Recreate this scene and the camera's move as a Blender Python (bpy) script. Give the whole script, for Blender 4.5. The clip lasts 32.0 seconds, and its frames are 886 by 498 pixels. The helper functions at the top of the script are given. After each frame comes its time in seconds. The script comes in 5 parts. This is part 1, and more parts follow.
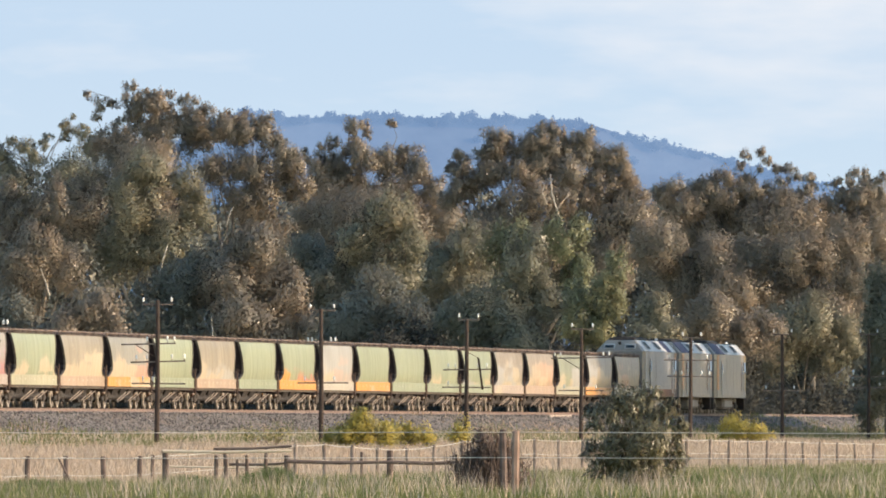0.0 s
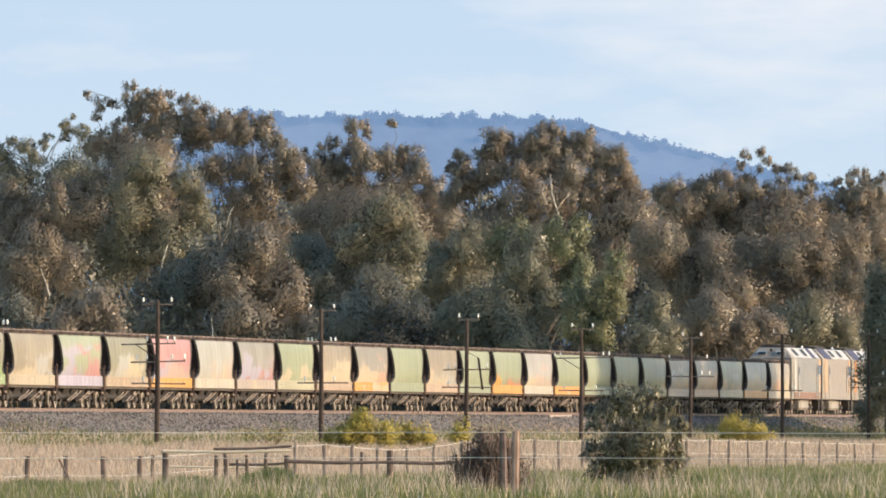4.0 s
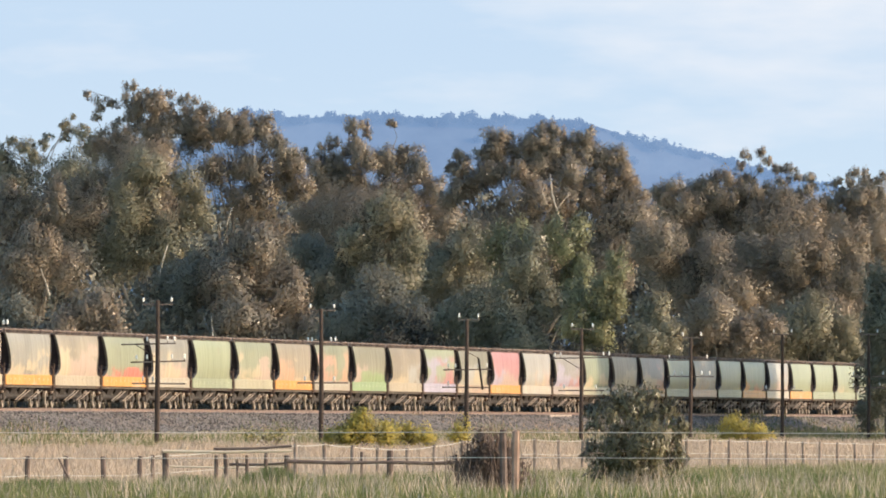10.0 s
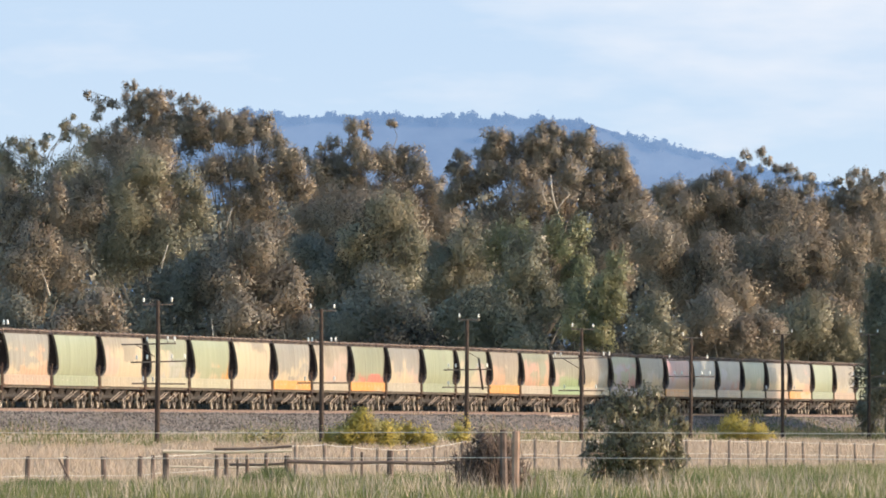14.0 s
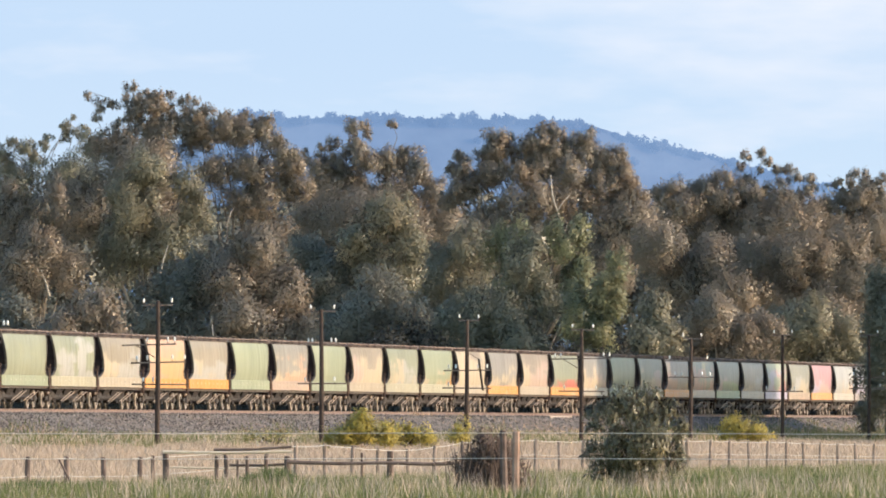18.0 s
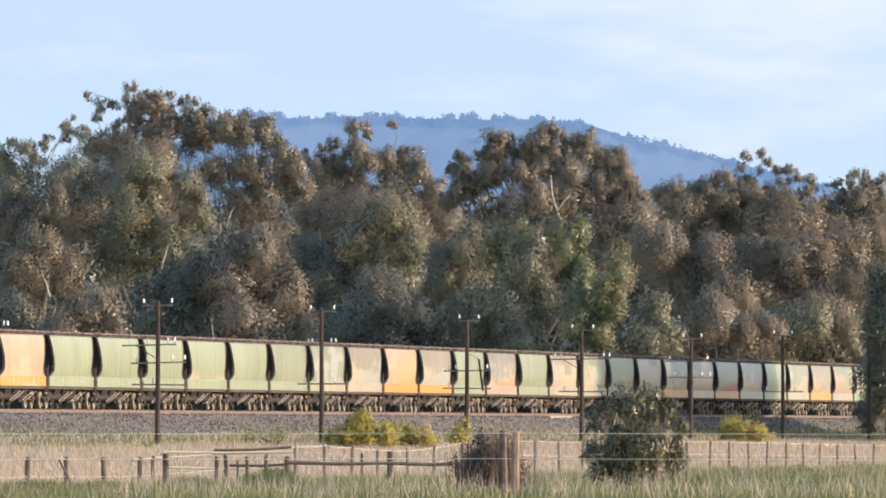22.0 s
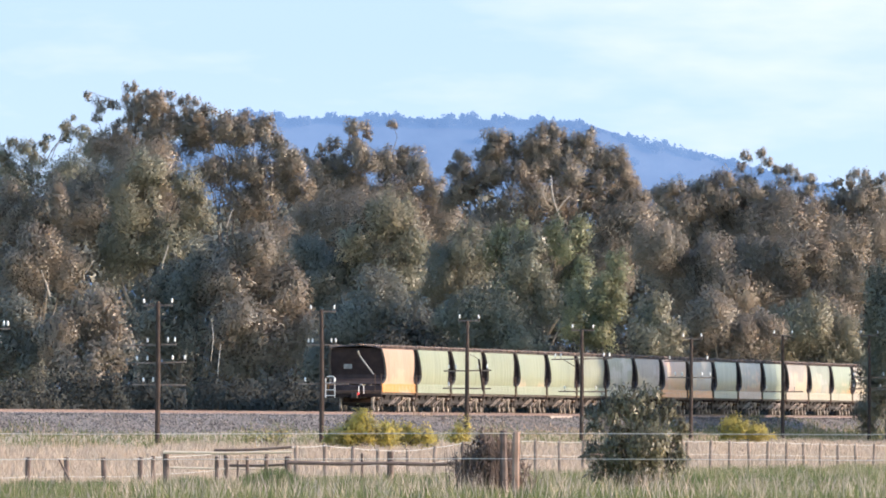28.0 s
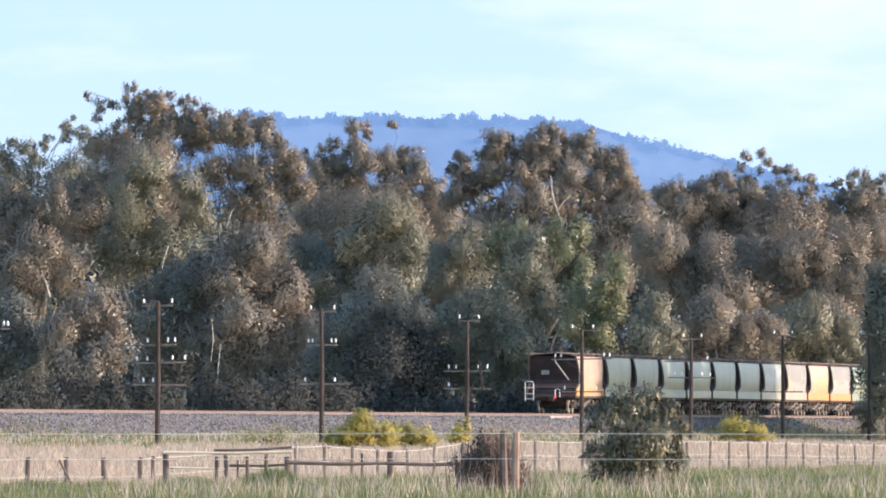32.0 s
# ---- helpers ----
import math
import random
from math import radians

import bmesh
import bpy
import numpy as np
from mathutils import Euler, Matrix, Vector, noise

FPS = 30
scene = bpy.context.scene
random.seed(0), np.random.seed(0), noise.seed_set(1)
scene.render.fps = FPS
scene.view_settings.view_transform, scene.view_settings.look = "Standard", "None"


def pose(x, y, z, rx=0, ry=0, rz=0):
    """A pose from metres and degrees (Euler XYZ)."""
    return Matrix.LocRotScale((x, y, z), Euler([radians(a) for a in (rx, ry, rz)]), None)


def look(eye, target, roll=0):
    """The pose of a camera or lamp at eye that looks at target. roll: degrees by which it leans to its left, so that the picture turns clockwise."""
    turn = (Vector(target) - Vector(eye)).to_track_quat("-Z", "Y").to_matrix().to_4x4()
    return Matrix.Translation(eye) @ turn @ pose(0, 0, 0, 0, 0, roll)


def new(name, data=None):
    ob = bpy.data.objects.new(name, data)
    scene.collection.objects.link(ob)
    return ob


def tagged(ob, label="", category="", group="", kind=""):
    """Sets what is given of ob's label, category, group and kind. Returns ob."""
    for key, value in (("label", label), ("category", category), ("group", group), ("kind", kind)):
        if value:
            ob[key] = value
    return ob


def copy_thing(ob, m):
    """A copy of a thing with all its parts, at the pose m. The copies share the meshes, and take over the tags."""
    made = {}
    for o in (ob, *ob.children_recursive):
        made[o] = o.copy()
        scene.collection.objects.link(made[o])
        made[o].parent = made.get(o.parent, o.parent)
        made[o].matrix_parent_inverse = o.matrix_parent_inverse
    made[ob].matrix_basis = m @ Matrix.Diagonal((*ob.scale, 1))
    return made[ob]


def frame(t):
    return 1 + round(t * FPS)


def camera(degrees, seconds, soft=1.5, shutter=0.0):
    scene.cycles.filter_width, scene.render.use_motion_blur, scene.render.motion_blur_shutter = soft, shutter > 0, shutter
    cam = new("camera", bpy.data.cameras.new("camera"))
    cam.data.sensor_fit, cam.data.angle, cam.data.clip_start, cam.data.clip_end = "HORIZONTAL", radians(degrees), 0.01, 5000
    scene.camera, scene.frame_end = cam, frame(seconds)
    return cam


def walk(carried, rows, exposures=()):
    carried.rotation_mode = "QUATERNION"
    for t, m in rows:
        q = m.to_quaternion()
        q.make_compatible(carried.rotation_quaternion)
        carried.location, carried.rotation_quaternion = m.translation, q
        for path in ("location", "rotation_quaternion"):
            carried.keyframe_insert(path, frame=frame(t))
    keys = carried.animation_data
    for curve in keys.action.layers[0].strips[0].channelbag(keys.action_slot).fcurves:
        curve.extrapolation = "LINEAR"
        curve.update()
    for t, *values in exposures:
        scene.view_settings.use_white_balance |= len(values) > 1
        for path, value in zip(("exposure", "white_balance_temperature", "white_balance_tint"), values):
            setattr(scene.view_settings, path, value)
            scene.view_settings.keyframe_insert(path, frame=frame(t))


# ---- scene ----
# ------------------------------------------------------------ camera
EYE_Z = 1.7
cam = camera(3.3265, 32.0, soft=1.8)


def aim(down=0.0, side=0.0):
    """The camera on its tripod, with a small sag of the head in milliradians."""
    return pose(0, 0, EYE_Z, 90 + math.degrees(0.011703 + down / 1000), 0, math.degrees(side / 1000))


walk(cam, [(0, aim()), (8, aim(0.0, 0.0)), (16, aim(0.015, 0.02)), (19.5, aim(0.07, 0.02)), (26, aim(0.07, 0.03)), (32, aim(0.08, 0.03))],
     exposures=[(0, 1.21, 6550, 12), (9, 1.23, 6500, 12), (18, 1.27, 6300, 13), (25, 1.35, 6060, 14), (28, 1.45, 5800, 16), (32, 1.54, 5740, 16.5)])

# ------------------------------------------------------------ light
SUN_AZ, SUN_EL = 101.0, 15.0
world = bpy.data.worlds.new("world")
scene.world = world
world.use_nodes = True
wn, wl = world.node_tree.nodes, world.node_tree.links
sky = wn.new("ShaderNodeTexSky")
sky.sky_type = "NISHITA"
sky.sun_disc = False
sky.sun_elevation, sky.sun_rotation = radians(SUN_EL), radians(SUN_AZ)
sky.air_density, sky.dust_density, sky.ozone_density = 1.5, 0.8, 3.0
wn["Background"].inputs["Strength"].default_value = 0.15
wl.new(sky.outputs[0], wn["Background"].inputs["Color"])
sun_data = bpy.data.lights.new("sun", "SUN")
sun_data.energy, sun_data.angle, sun_data.color = 3.1, radians(0.55), (1.0, 0.785, 0.56)
sun = new("sun", sun_data)
sun_dir = Vector((math.sin(radians(SUN_AZ)) * math.cos(radians(SUN_EL)), math.cos(radians(SUN_AZ)) * math.cos(radians(SUN_EL)), math.sin(radians(SUN_EL))))
sun.matrix_world = look(sun_dir * 200, (0, 0, 0))


# ------------------------------------------------------------ materials
def lin(r, g, b):
    return tuple(((c / 255 + 0.055) / 1.055) ** 2.4 if c > 10 else c / 3295 for c in (r, g, b)) + (1.0,)


class Mat:
    """A node material with short calls."""

    def __init__(self, name, rough=0.8, metal=0.0):
        self.m = bpy.data.materials.new(name)
        self.m.use_nodes = True
        self.n, self.l = self.m.node_tree.nodes, self.m.node_tree.links
        self.b = self.n["Principled BSDF"]
        self.b.inputs["Roughness"].default_value = rough
        self.b.inputs["Metallic"].default_value = metal
        self.co = self.n.new("ShaderNodeTexCoord").outputs["Object"]

    def scaled(self, sx, sy, sz, shift=(0, 0, 0)):
        k = self.n.new("ShaderNodeMapping")
        k.inputs["Scale"].default_value = (sx, sy, sz)
        k.inputs["Location"].default_value = shift
        self.l.new(self.co, k.inputs["Vector"])
        return k.outputs[0]

    def noise(self, scale, detail=3, vec=None, rough=0.55):
        k = self.n.new("ShaderNodeTexNoise")
        k.inputs["Scale"].default_value, k.inputs["Detail"].default_value, k.inputs["Roughness"].default_value = scale, detail, rough
        self.l.new(vec if vec else self.co, k.inputs["Vector"])
        return k.outputs["Fac"]

    def ramp(self, fac, *stops):
        k = self.n.new("ShaderNodeValToRGB")
        while len(k.color_ramp.elements) < len(stops):
            k.color_ramp.elements.new(0.5)
        for e, (p, c) in zip(k.color_ramp.elements, stops):
            e.position, e.color = p, c if len(c) == 4 else (*c, 1)
        self.l.new(fac, k.inputs[0])
        return k.outputs[0]

    def step(self, fac, lo, hi):
        k = self.n.new("ShaderNodeMapRange")
        k.inputs["From Min"].default_value, k.inputs["From Max"].default_value = lo, hi
        self.l.new(fac, k.inputs["Value"])
        return k.outputs[0]

    def math(self, op, a, b):
        k = self.n.new("ShaderNodeMath")
        k.operation = op
        for i, v in enumerate((a, b)):
            if isinstance(v, (int, float)):
                k.inputs[i].default_value = v
            else:
                self.l.new(v, k.inputs[i])
        return k.outputs[0]

    def mix(self, fac, a, b, mode="MIX"):
        k = self.n.new("ShaderNodeMix")
        k.data_type, k.blend_type = "RGBA", mode
        for i, v in ((0, fac), (6, a), (7, b)):
            if isinstance(v, (int, float)):
                k.inputs[i].default_value = v
            elif isinstance(v, tuple):
                k.inputs[i].default_value = v if len(v) == 4 else (*v, 1)
            else:
                self.l.new(v, k.inputs[i])
        return k.outputs[2]

    def axis(self, which):
        k = self.n.new("ShaderNodeSeparateXYZ")
        self.l.new(self.co, k.inputs[0])
        return k.outputs[which]

    def island(self):
        return self.n.new("ShaderNodeNewGeometry").outputs["Random Per Island"]

    def random(self):
        return self.n.new("ShaderNodeObjectInfo").outputs["Random"]

    def done(self, colour, bump=None, depth=0.02):
        if isinstance(colour, tuple):
            self.b.inputs["Base Color"].default_value = colour if len(colour) == 4 else (*colour, 1)
        else:
            self.l.new(colour, self.b.inputs["Base Color"])
        if bump is not None:
            k = self.n.new("ShaderNodeBump")
            k.inputs["Strength"].default_value, k.inputs["Distance"].default_value = 0.8, depth
            self.l.new(bump, k.inputs["Height"])
            self.l.new(k.outputs[0], self.b.inputs["Normal"])
        return self.m


def worn(name, a, b, scale=2.0, rough=0.8, metal=0.0, depth=0.01):
    """Two tones in blotches with a fine grain over them."""
    k = Mat(name, rough, metal)
    big, fine = k.noise(scale, 4), k.noise(scale * 14, 2)
    col = k.mix(k.step(big, 0.35, 0.65), (*a, 1), (*b, 1))
    col = k.mix(k.math("MULTIPLY", fine, 0.5), col, tuple(c * 0.55 for c in a))
    return k.done(col, fine, depth)


def foliage(name, dark, light, rough=0.5, through_=0.25):
    k = Mat(name, rough)
    col = k.mix(k.step(k.island(), -0.25, 1.25), (*dark, 1), (*light, 1))
    col = k.mix(k.step(k.noise(0.35, 2), 0.35, 0.7), col, tuple(0.5 * (p + q) * f for p, q, f in zip(dark, light, (1.12, 0.98, 0.88))))
    k.done(col)
    t = k.n.new("ShaderNodeBsdfTranslucent")
    k.l.new(col, t.inputs["Color"])
    m = k.n.new("ShaderNodeMixShader")
    m.inputs[0].default_value = through_
    k.l.new(k.b.outputs[0], m.inputs[1])
    k.l.new(t.outputs[0], m.inputs[2])
    k.l.new(m.outputs[0], k.n["Material Output"].inputs["Surface"])
    return k.m


LEAF = {
    "olive": foliage("gum_leaves_olive", (0.200, 0.204, 0.153), (0.332, 0.332, 0.246), 0.36, 0.50),
    "brown": foliage("gum_leaves_brown", (0.228, 0.208, 0.171), (0.369, 0.334, 0.275), 0.36, 0.50),
    "green": foliage("gum_leaves_green", (0.176, 0.200, 0.122), (0.312, 0.334, 0.198), 0.36, 0.50),
    # darker copy of the gum leaves with neighbouring crowns' shade in its colour
    "dark": foliage("gum_leaves_shade_tone", (0.150, 0.165, 0.147), (0.262, 0.276, 0.239), 0.40, 0.50),
    # scrub tone is darkened to hold the shade under the gums
    "scrub": foliage("scrub_leaves_shade_tone", (0.048, 0.055, 0.053), (0.074, 0.079, 0.072), 0.9, 0.45),
    "bush": foliage("sapling_leaves", (0.046, 0.053, 0.030), (0.215, 0.205, 0.128), 0.36, 0.3),
    "wattle": foliage("wattle_blossom", (0.380, 0.340, 0.080), (0.640, 0.550, 0.150), 0.7, 0.5),
    "wattle_leaf": foliage("wattle_leaves", (0.264, 0.258, 0.114), (0.504, 0.468, 0.210), 0.7, 0.5),
    "dead": foliage("dead_twigs", (0.058, 0.040, 0.035), (0.150, 0.108, 0.086), 0.8, 0.05),
}
DRY = foliage("dry_grass", (0.322, 0.258, 0.196), (0.452, 0.381, 0.301), 0.8, 0.3)
PALE = foliage("bleached_grass", (0.329, 0.274, 0.223), (0.487, 0.427, 0.368), 0.8, 0.3)
LUSH = foliage("green_grass", (0.060, 0.084, 0.029), (0.183, 0.203, 0.076), 0.7, 0.35)
RANK = foliage("rank_green_grass", (0.050, 0.080, 0.029), (0.126, 0.160, 0.059), 0.7, 0.35)
BARK = worn("gum_bark", (0.100, 0.086, 0.070), (0.220, 0.192, 0.160), 1.5, 0.9, 0, 0.02)
PALEBARK = worn("pale_gum_bark", (0.42, 0.37, 0.31), (0.62, 0.57, 0.50), 1.5, 0.85, 0, 0.02)
GREYWOOD = worn("weathered_wood", (0.088, 0.060, 0.052), (0.185, 0.138, 0.118), 3, 0.9, 0, 0.01)
# paler weathered wood for posts and crossarms, sunlight put into its colour
POSTWOOD = worn("sunlit_tone_wood", (0.150, 0.115, 0.096), (0.310, 0.250, 0.212), 3, 0.9, 0, 0.01)
REDWOOD = worn("split_red_gum", (0.221, 0.136, 0.102), (0.383, 0.264, 0.204), 3, 0.9, 0, 0.01)
PALEWOOD = worn("sun_bleached_rail", (0.56, 0.47, 0.35), (0.74, 0.66, 0.53), 3, 0.8, 0, 0.01)
POLEWOOD = worn("creosoted_pole", (0.030, 0.019, 0.015), (0.064, 0.043, 0.034), 3, 0.9, 0, 0.01)
WIRE = worn("galvanised_wire", (0.46, 0.45, 0.42), (0.60, 0.56, 0.50), 8, 0.7, 0.0)
PORCELAIN = Mat("white_porcelain", 0.12).done((0.722, 0.722, 0.705))
STEEL = worn("rusty_steel", (0.060, 0.036, 0.026), (0.125, 0.072, 0.050), 4, 0.75, 0.2)
LEVER = worn("worn_lever_steel", (0.200, 0.155, 0.120), (0.42, 0.34, 0.27), 5, 0.7, 0.1)
SILLGRIME = worn("grey_side_sill", (0.045, 0.036, 0.030), (0.125, 0.102, 0.083), 3, 0.8)
FLANGE = worn("grimy_edge_flange", (0.10, 0.085, 0.075), (0.22, 0.19, 0.16), 3, 0.6)
STAYGREY = worn("dull_grey_stay", (0.20, 0.19, 0.18), (0.34, 0.32, 0.30), 4, 0.6)
DARKSTEEL = worn("grimy_black_steel", (0.018, 0.015, 0.014), (0.050, 0.036, 0.030), 4, 0.7, 0.1)
WHEEL = worn("bright_wheel_steel", (0.130, 0.105, 0.090), (0.46, 0.40, 0.34), 7, 0.5, 0.15)
RAIL = worn("rail_steel", (0.165, 0.115, 0.100), (0.27, 0.195, 0.168), 5, 0.6, 0.3)
CONCRETE = worn("sleeper_concrete", (0.36, 0.30, 0.26), (0.50, 0.43, 0.38), 4, 0.9)
ROOFGRIME = worn("roof_grime", (0.110, 0.080, 0.070), (0.260, 0.195, 0.165), 2, 0.85)
# near-black tone of the sloped end sheets and headstocks
ENDDARK = worn("dark_hopper_end", (0.026, 0.019, 0.024), (0.062, 0.042, 0.044), 2, 0.85)
WHITEPAINT = worn("white_handrail_paint", (0.55, 0.55, 0.52), (0.80, 0.79, 0.75), 6, 0.5)


# ------------------------------------------------------------ mesh tools
class Shape:
    """Vertices and faces collected from simple solids."""

    def __init__(self):
        self.v, self.f = [], []

    def add(self, v, f):
        n = len(self.v)
        self.v += [tuple(p) for p in v]
        self.f += [tuple(i + n for i in q) for q in f]
        return self

    def box(self, x0, x1, y0, y1, z0, z1, chamfer=0.0):
        c = min(chamfer, 0.45 * min(x1 - x0, y1 - y0, z1 - z0))
        if c <= 0:
            v = [(x, y, z) for z in (z0, z1) for y in (y0, y1) for x in (x0, x1)]
            return self.add(v, [(0, 2, 3, 1), (4, 5, 7, 6), (0, 1, 5, 4), (2, 6, 7, 3), (0, 4, 6, 2), (1, 3, 7, 5)])
        rings = []
        for z, k in ((z0, c), (z0 + c, 0), (z1 - c, 0), (z1, c)):
            a, b, p, q = x0 + k, x1 - k, y0 + k, y1 - k
            rings.append([(a + c, p, z), (b - c, p, z), (b, p + c, z), (b, q - c, z), (b - c, q, z), (a + c, q, z), (a, q - c, z), (a, p + c, z)])
        return self.rings(rings)

    def rings(self, rings, cap=True, closed=True):
        n = len(rings[0])
        v = [p for r in rings for p in r]
        f = []
        for i in range(len(rings) - 1):
            for j in range(n if closed else n - 1):
                a, b = i * n + j, i * n + (j + 1) % n
                f.append((a, b, b + n, a + n))
        if cap and closed:
            f.append(tuple(range(n - 1, -1, -1)))
            f.append(tuple(range((len(rings) - 1) * n, len(rings) * n)))
        return self.add(v, f)

    def tube(self, pts, radii, sides=6):
        pts = [Vector(p) for p in pts]
        if isinstance(radii, (int, float)):
            radii = [radii] * len(pts)
        rings = []
        for i, p in enumerate(pts):
            d = (pts[min(i + 1, len(pts) - 1)] - pts[max(i - 1, 0)]).normalized()
            up = Vector((0, 0, 1)) if abs(d.z) < 0.9 else Vector((1, 0, 0))
            a = d.cross(up).normalized()
            b = d.cross(a)
            rings.append([p + radii[i] * (math.cos(t) * a + math.sin(t) * b) for t in [2 * math.pi * k / sides for k in range(sides)]])
        return self.rings(rings)

    def mesh(self, name, smooth=False):
        me = bpy.data.meshes.new(name)
        me.from_pydata(self.v, [], self.f)
        me.update()
        bm = bmesh.new()
        bm.from_mesh(me)
        bmesh.ops.recalc_face_normals(bm, faces=bm.faces)
        bm.to_mesh(me)
        bm.free()
        if smooth:
            me.shade_smooth()
        return me


def part(name, shape, material, parent=None, label="", smooth=False):
    me = shape if isinstance(shape, bpy.types.Mesh) else shape.mesh(name, smooth)
    if material and not me.materials:
        me.materials.append(material)
    ob = new(name, me)
    if parent:
        ob.parent = parent
    if label:
        tagged(ob, label)
    return ob


def base(name, m, label, category, group="", kind=""):
    ob = new(name)
    ob.empty_display_size = 0.3
    ob.matrix_basis = m
    return tagged(ob, label, category, group, kind)


def cards(name, centres, along, across, material, normals=None):
    """Many small pointed leaves or blades from arrays of centres and half axes; normals round the shading off to that of the leaf's clump."""
    n = len(centres)
    if normals is not None:
        across = np.where((np.cross(along, across)[:, 1] > 0)[:, None], -across, across)
    v = np.empty((n, 3, 3))
    v[:, 0], v[:, 1], v[:, 2] = centres - along + across, centres - along - across, centres + along
    me = bpy.data.meshes.new(name)
    me.vertices.add(3 * n)
    me.vertices.foreach_set("co", v.ravel())
    me.loops.add(3 * n)
    me.loops.foreach_set("vertex_index", np.arange(3 * n, dtype=np.int32))
    me.polygons.add(n)
    me.polygons.foreach_set("loop_start", np.arange(0, 3 * n, 3, dtype=np.int32))
    me.update(calc_edges=True)
    if normals is not None:
        soft = me.attributes.new("custom_normal", "FLOAT_VECTOR", "POINT")
        soft.data.foreach_set("vector", np.repeat(normals, 3, axis=0).astype(np.float32).ravel())
    me.materials.append(material)
    return me


# ------------------------------------------------------------ the plan
# the railway is straight: v metres along it from P0, u metres off it to the camera's side
P0 = Vector((-19.754, 676.963, 0))
ALONG = Vector((0.12812, 0.99176, 0))
OFF = Vector((0.99176, -0.12812, 0))
RAIL_Z = EYE_Z + 0.87
TRACK_TURN = -math.degrees(math.asin(0.12812))


def plan(u, v):
    return P0 + ALONG * v + OFF * u


PROFILE_U = [-4500, -300, -60, -12, -6, -4.2, -2.0, 2.0, 5.0, 7.0, 10.0, 12.5, 20.0, 38.8, 55.0, 64.0, 105.0, 300, 4500]
PROFILE_Z = [2.5, 2.2, 1.7, 1.5, 1.45, 1.7, 2.36, 2.36, 1.46, 1.28, 1.02, 0.90, 0.64, -0.12, 0.08, 0.14, 0.1, 0.0, 0.0]


def ground_at(u, v):
    z = float(np.interp(u, PROFILE_U, PROFILE_Z))
    rough = min(1.0, max(0.0, (abs(u) - 5) / 6))
    return z + rough * 0.10 * (noise.noise((u * 0.11, v * 0.05, 3.0)) + 0.5 * noise.noise((u * 0.4, v * 0.25, 7.0)))


def ground_xy(x, y):
    d = Vector((x, y, 0)) - P0
    return ground_at(d.dot(OFF), d.dot(ALONG))


def on_ground(x, y, rz=0.0, sink=0.0):
    return pose(x, y, ground_xy(x, y) - sink, 0, 0, rz)


# ------------------------------------------------------------ ground
k = Mat("paddock_soil", 0.95)
soil = k.mix(k.step(k.noise(0.06, 4), 0.35, 0.65), (0.295, 0.225, 0.151), (0.393, 0.316, 0.225))
soil = k.mix(k.step(k.noise(0.9, 4), 0.45, 0.7), soil, (0.234, 0.211, 0.101))
uu = k.math("SUBTRACT", k.math("MULTIPLY", k.axis(0), 0.99176), k.math("MULTIPLY", k.axis(1), 0.12812))
uu = k.math("ADD", k.math("SUBTRACT", uu, -106.32), k.math("MULTIPLY", k.noise(0.12, 3), 9.0))
soil = k.mix(k.step(uu, 44, 50), soil, k.mix(k.step(k.noise(0.5, 3), 0.4, 0.65), (0.117, 0.133, 0.047), (0.250, 0.234, 0.109)))
SOIL = k.done(soil, k.noise(6, 3), 0.05)
us = [-4500, -1500, -500, -200, -100, -60, -30, -20, -12, -8, -6, -4.2, -2.0, 2.0, 5.0] + [6 + 2 * i for i in range(60)] + [140, 180, 300, 700, 1800, 4500]
vs = [-5000, -2500, -1400, -1000] + [-900 + 12 * i for i in range(125)] + [640, 760, 1000, 1600, 2600, 4600]
g = Shape()
g.add([tuple(plan(u, v).to_2d()) + (ground_at(u, v),) for v in vs for u in us],
      [(j * len(us) + i, j * len(us) + i + 1, (j + 1) * len(us) + i + 1, (j + 1) * len(us) + i) for j in range(len(vs) - 1) for i in range(len(us) - 1)])
tagged(part("ground", g, SOIL, smooth=True), "flat dry paddock with straw-coloured soil", "ground", kind="structure")

# ballast bank, sleepers and rails
k = Mat("ballast_stone", 0.95)
cells = k.n.new("ShaderNodeTexVoronoi")
cells.inputs["Scale"].default_value = 11
k.l.new(k.co, cells.inputs["Vector"])
tone = k.ramp(cells.outputs["Color"], (0.25, (0.046, 0.042, 0.042)), (0.5, (0.106, 0.097, 0.092)), (0.75, (0.200, 0.180, 0.168)))
tone = k.mix(k.step(k.noise(0.25, 3), 0.4, 0.7), tone, (0.128, 0.102, 0.084))
BALLAST = k.done(tone, cells.outputs["Distance"], 0.06)
bank = Shape()
rows = []
for i in range(261):
    v = -520 + 6 * i
    ring = []
    for u, z in ((-4.3, -0.98), (-2.6, -0.26), (-1.5, -0.17), (1.5, -0.17), (2.6, -0.26), (3.9, -0.72), (5.3, -1.24)):
        p = plan(u + 0.12 * noise.noise((v * 0.4, u, 0)), v)
        ring.append((p.x, p.y, RAIL_Z + z + 0.03 * noise.noise((v * 0.7, u * 2, 5))))
    rows.append(ring)
bank.rings(rows, cap=False, closed=False)
ballast = tagged(part("ballast_bank", bank, BALLAST), "grey crushed-stone ballast bank under the track", "ballast", kind="structure")


def along_box(u0, u1, z0, z1, v0, v1):
    s = Shape()
    corners = [(u0, z0), (u1, z0), (u1, z1), (u0, z1)]
    s.rings([[tuple(plan(u, v).to_2d()) + (RAIL_Z + z,) for u, z in corners] for v in (v0, v1)])
    return s


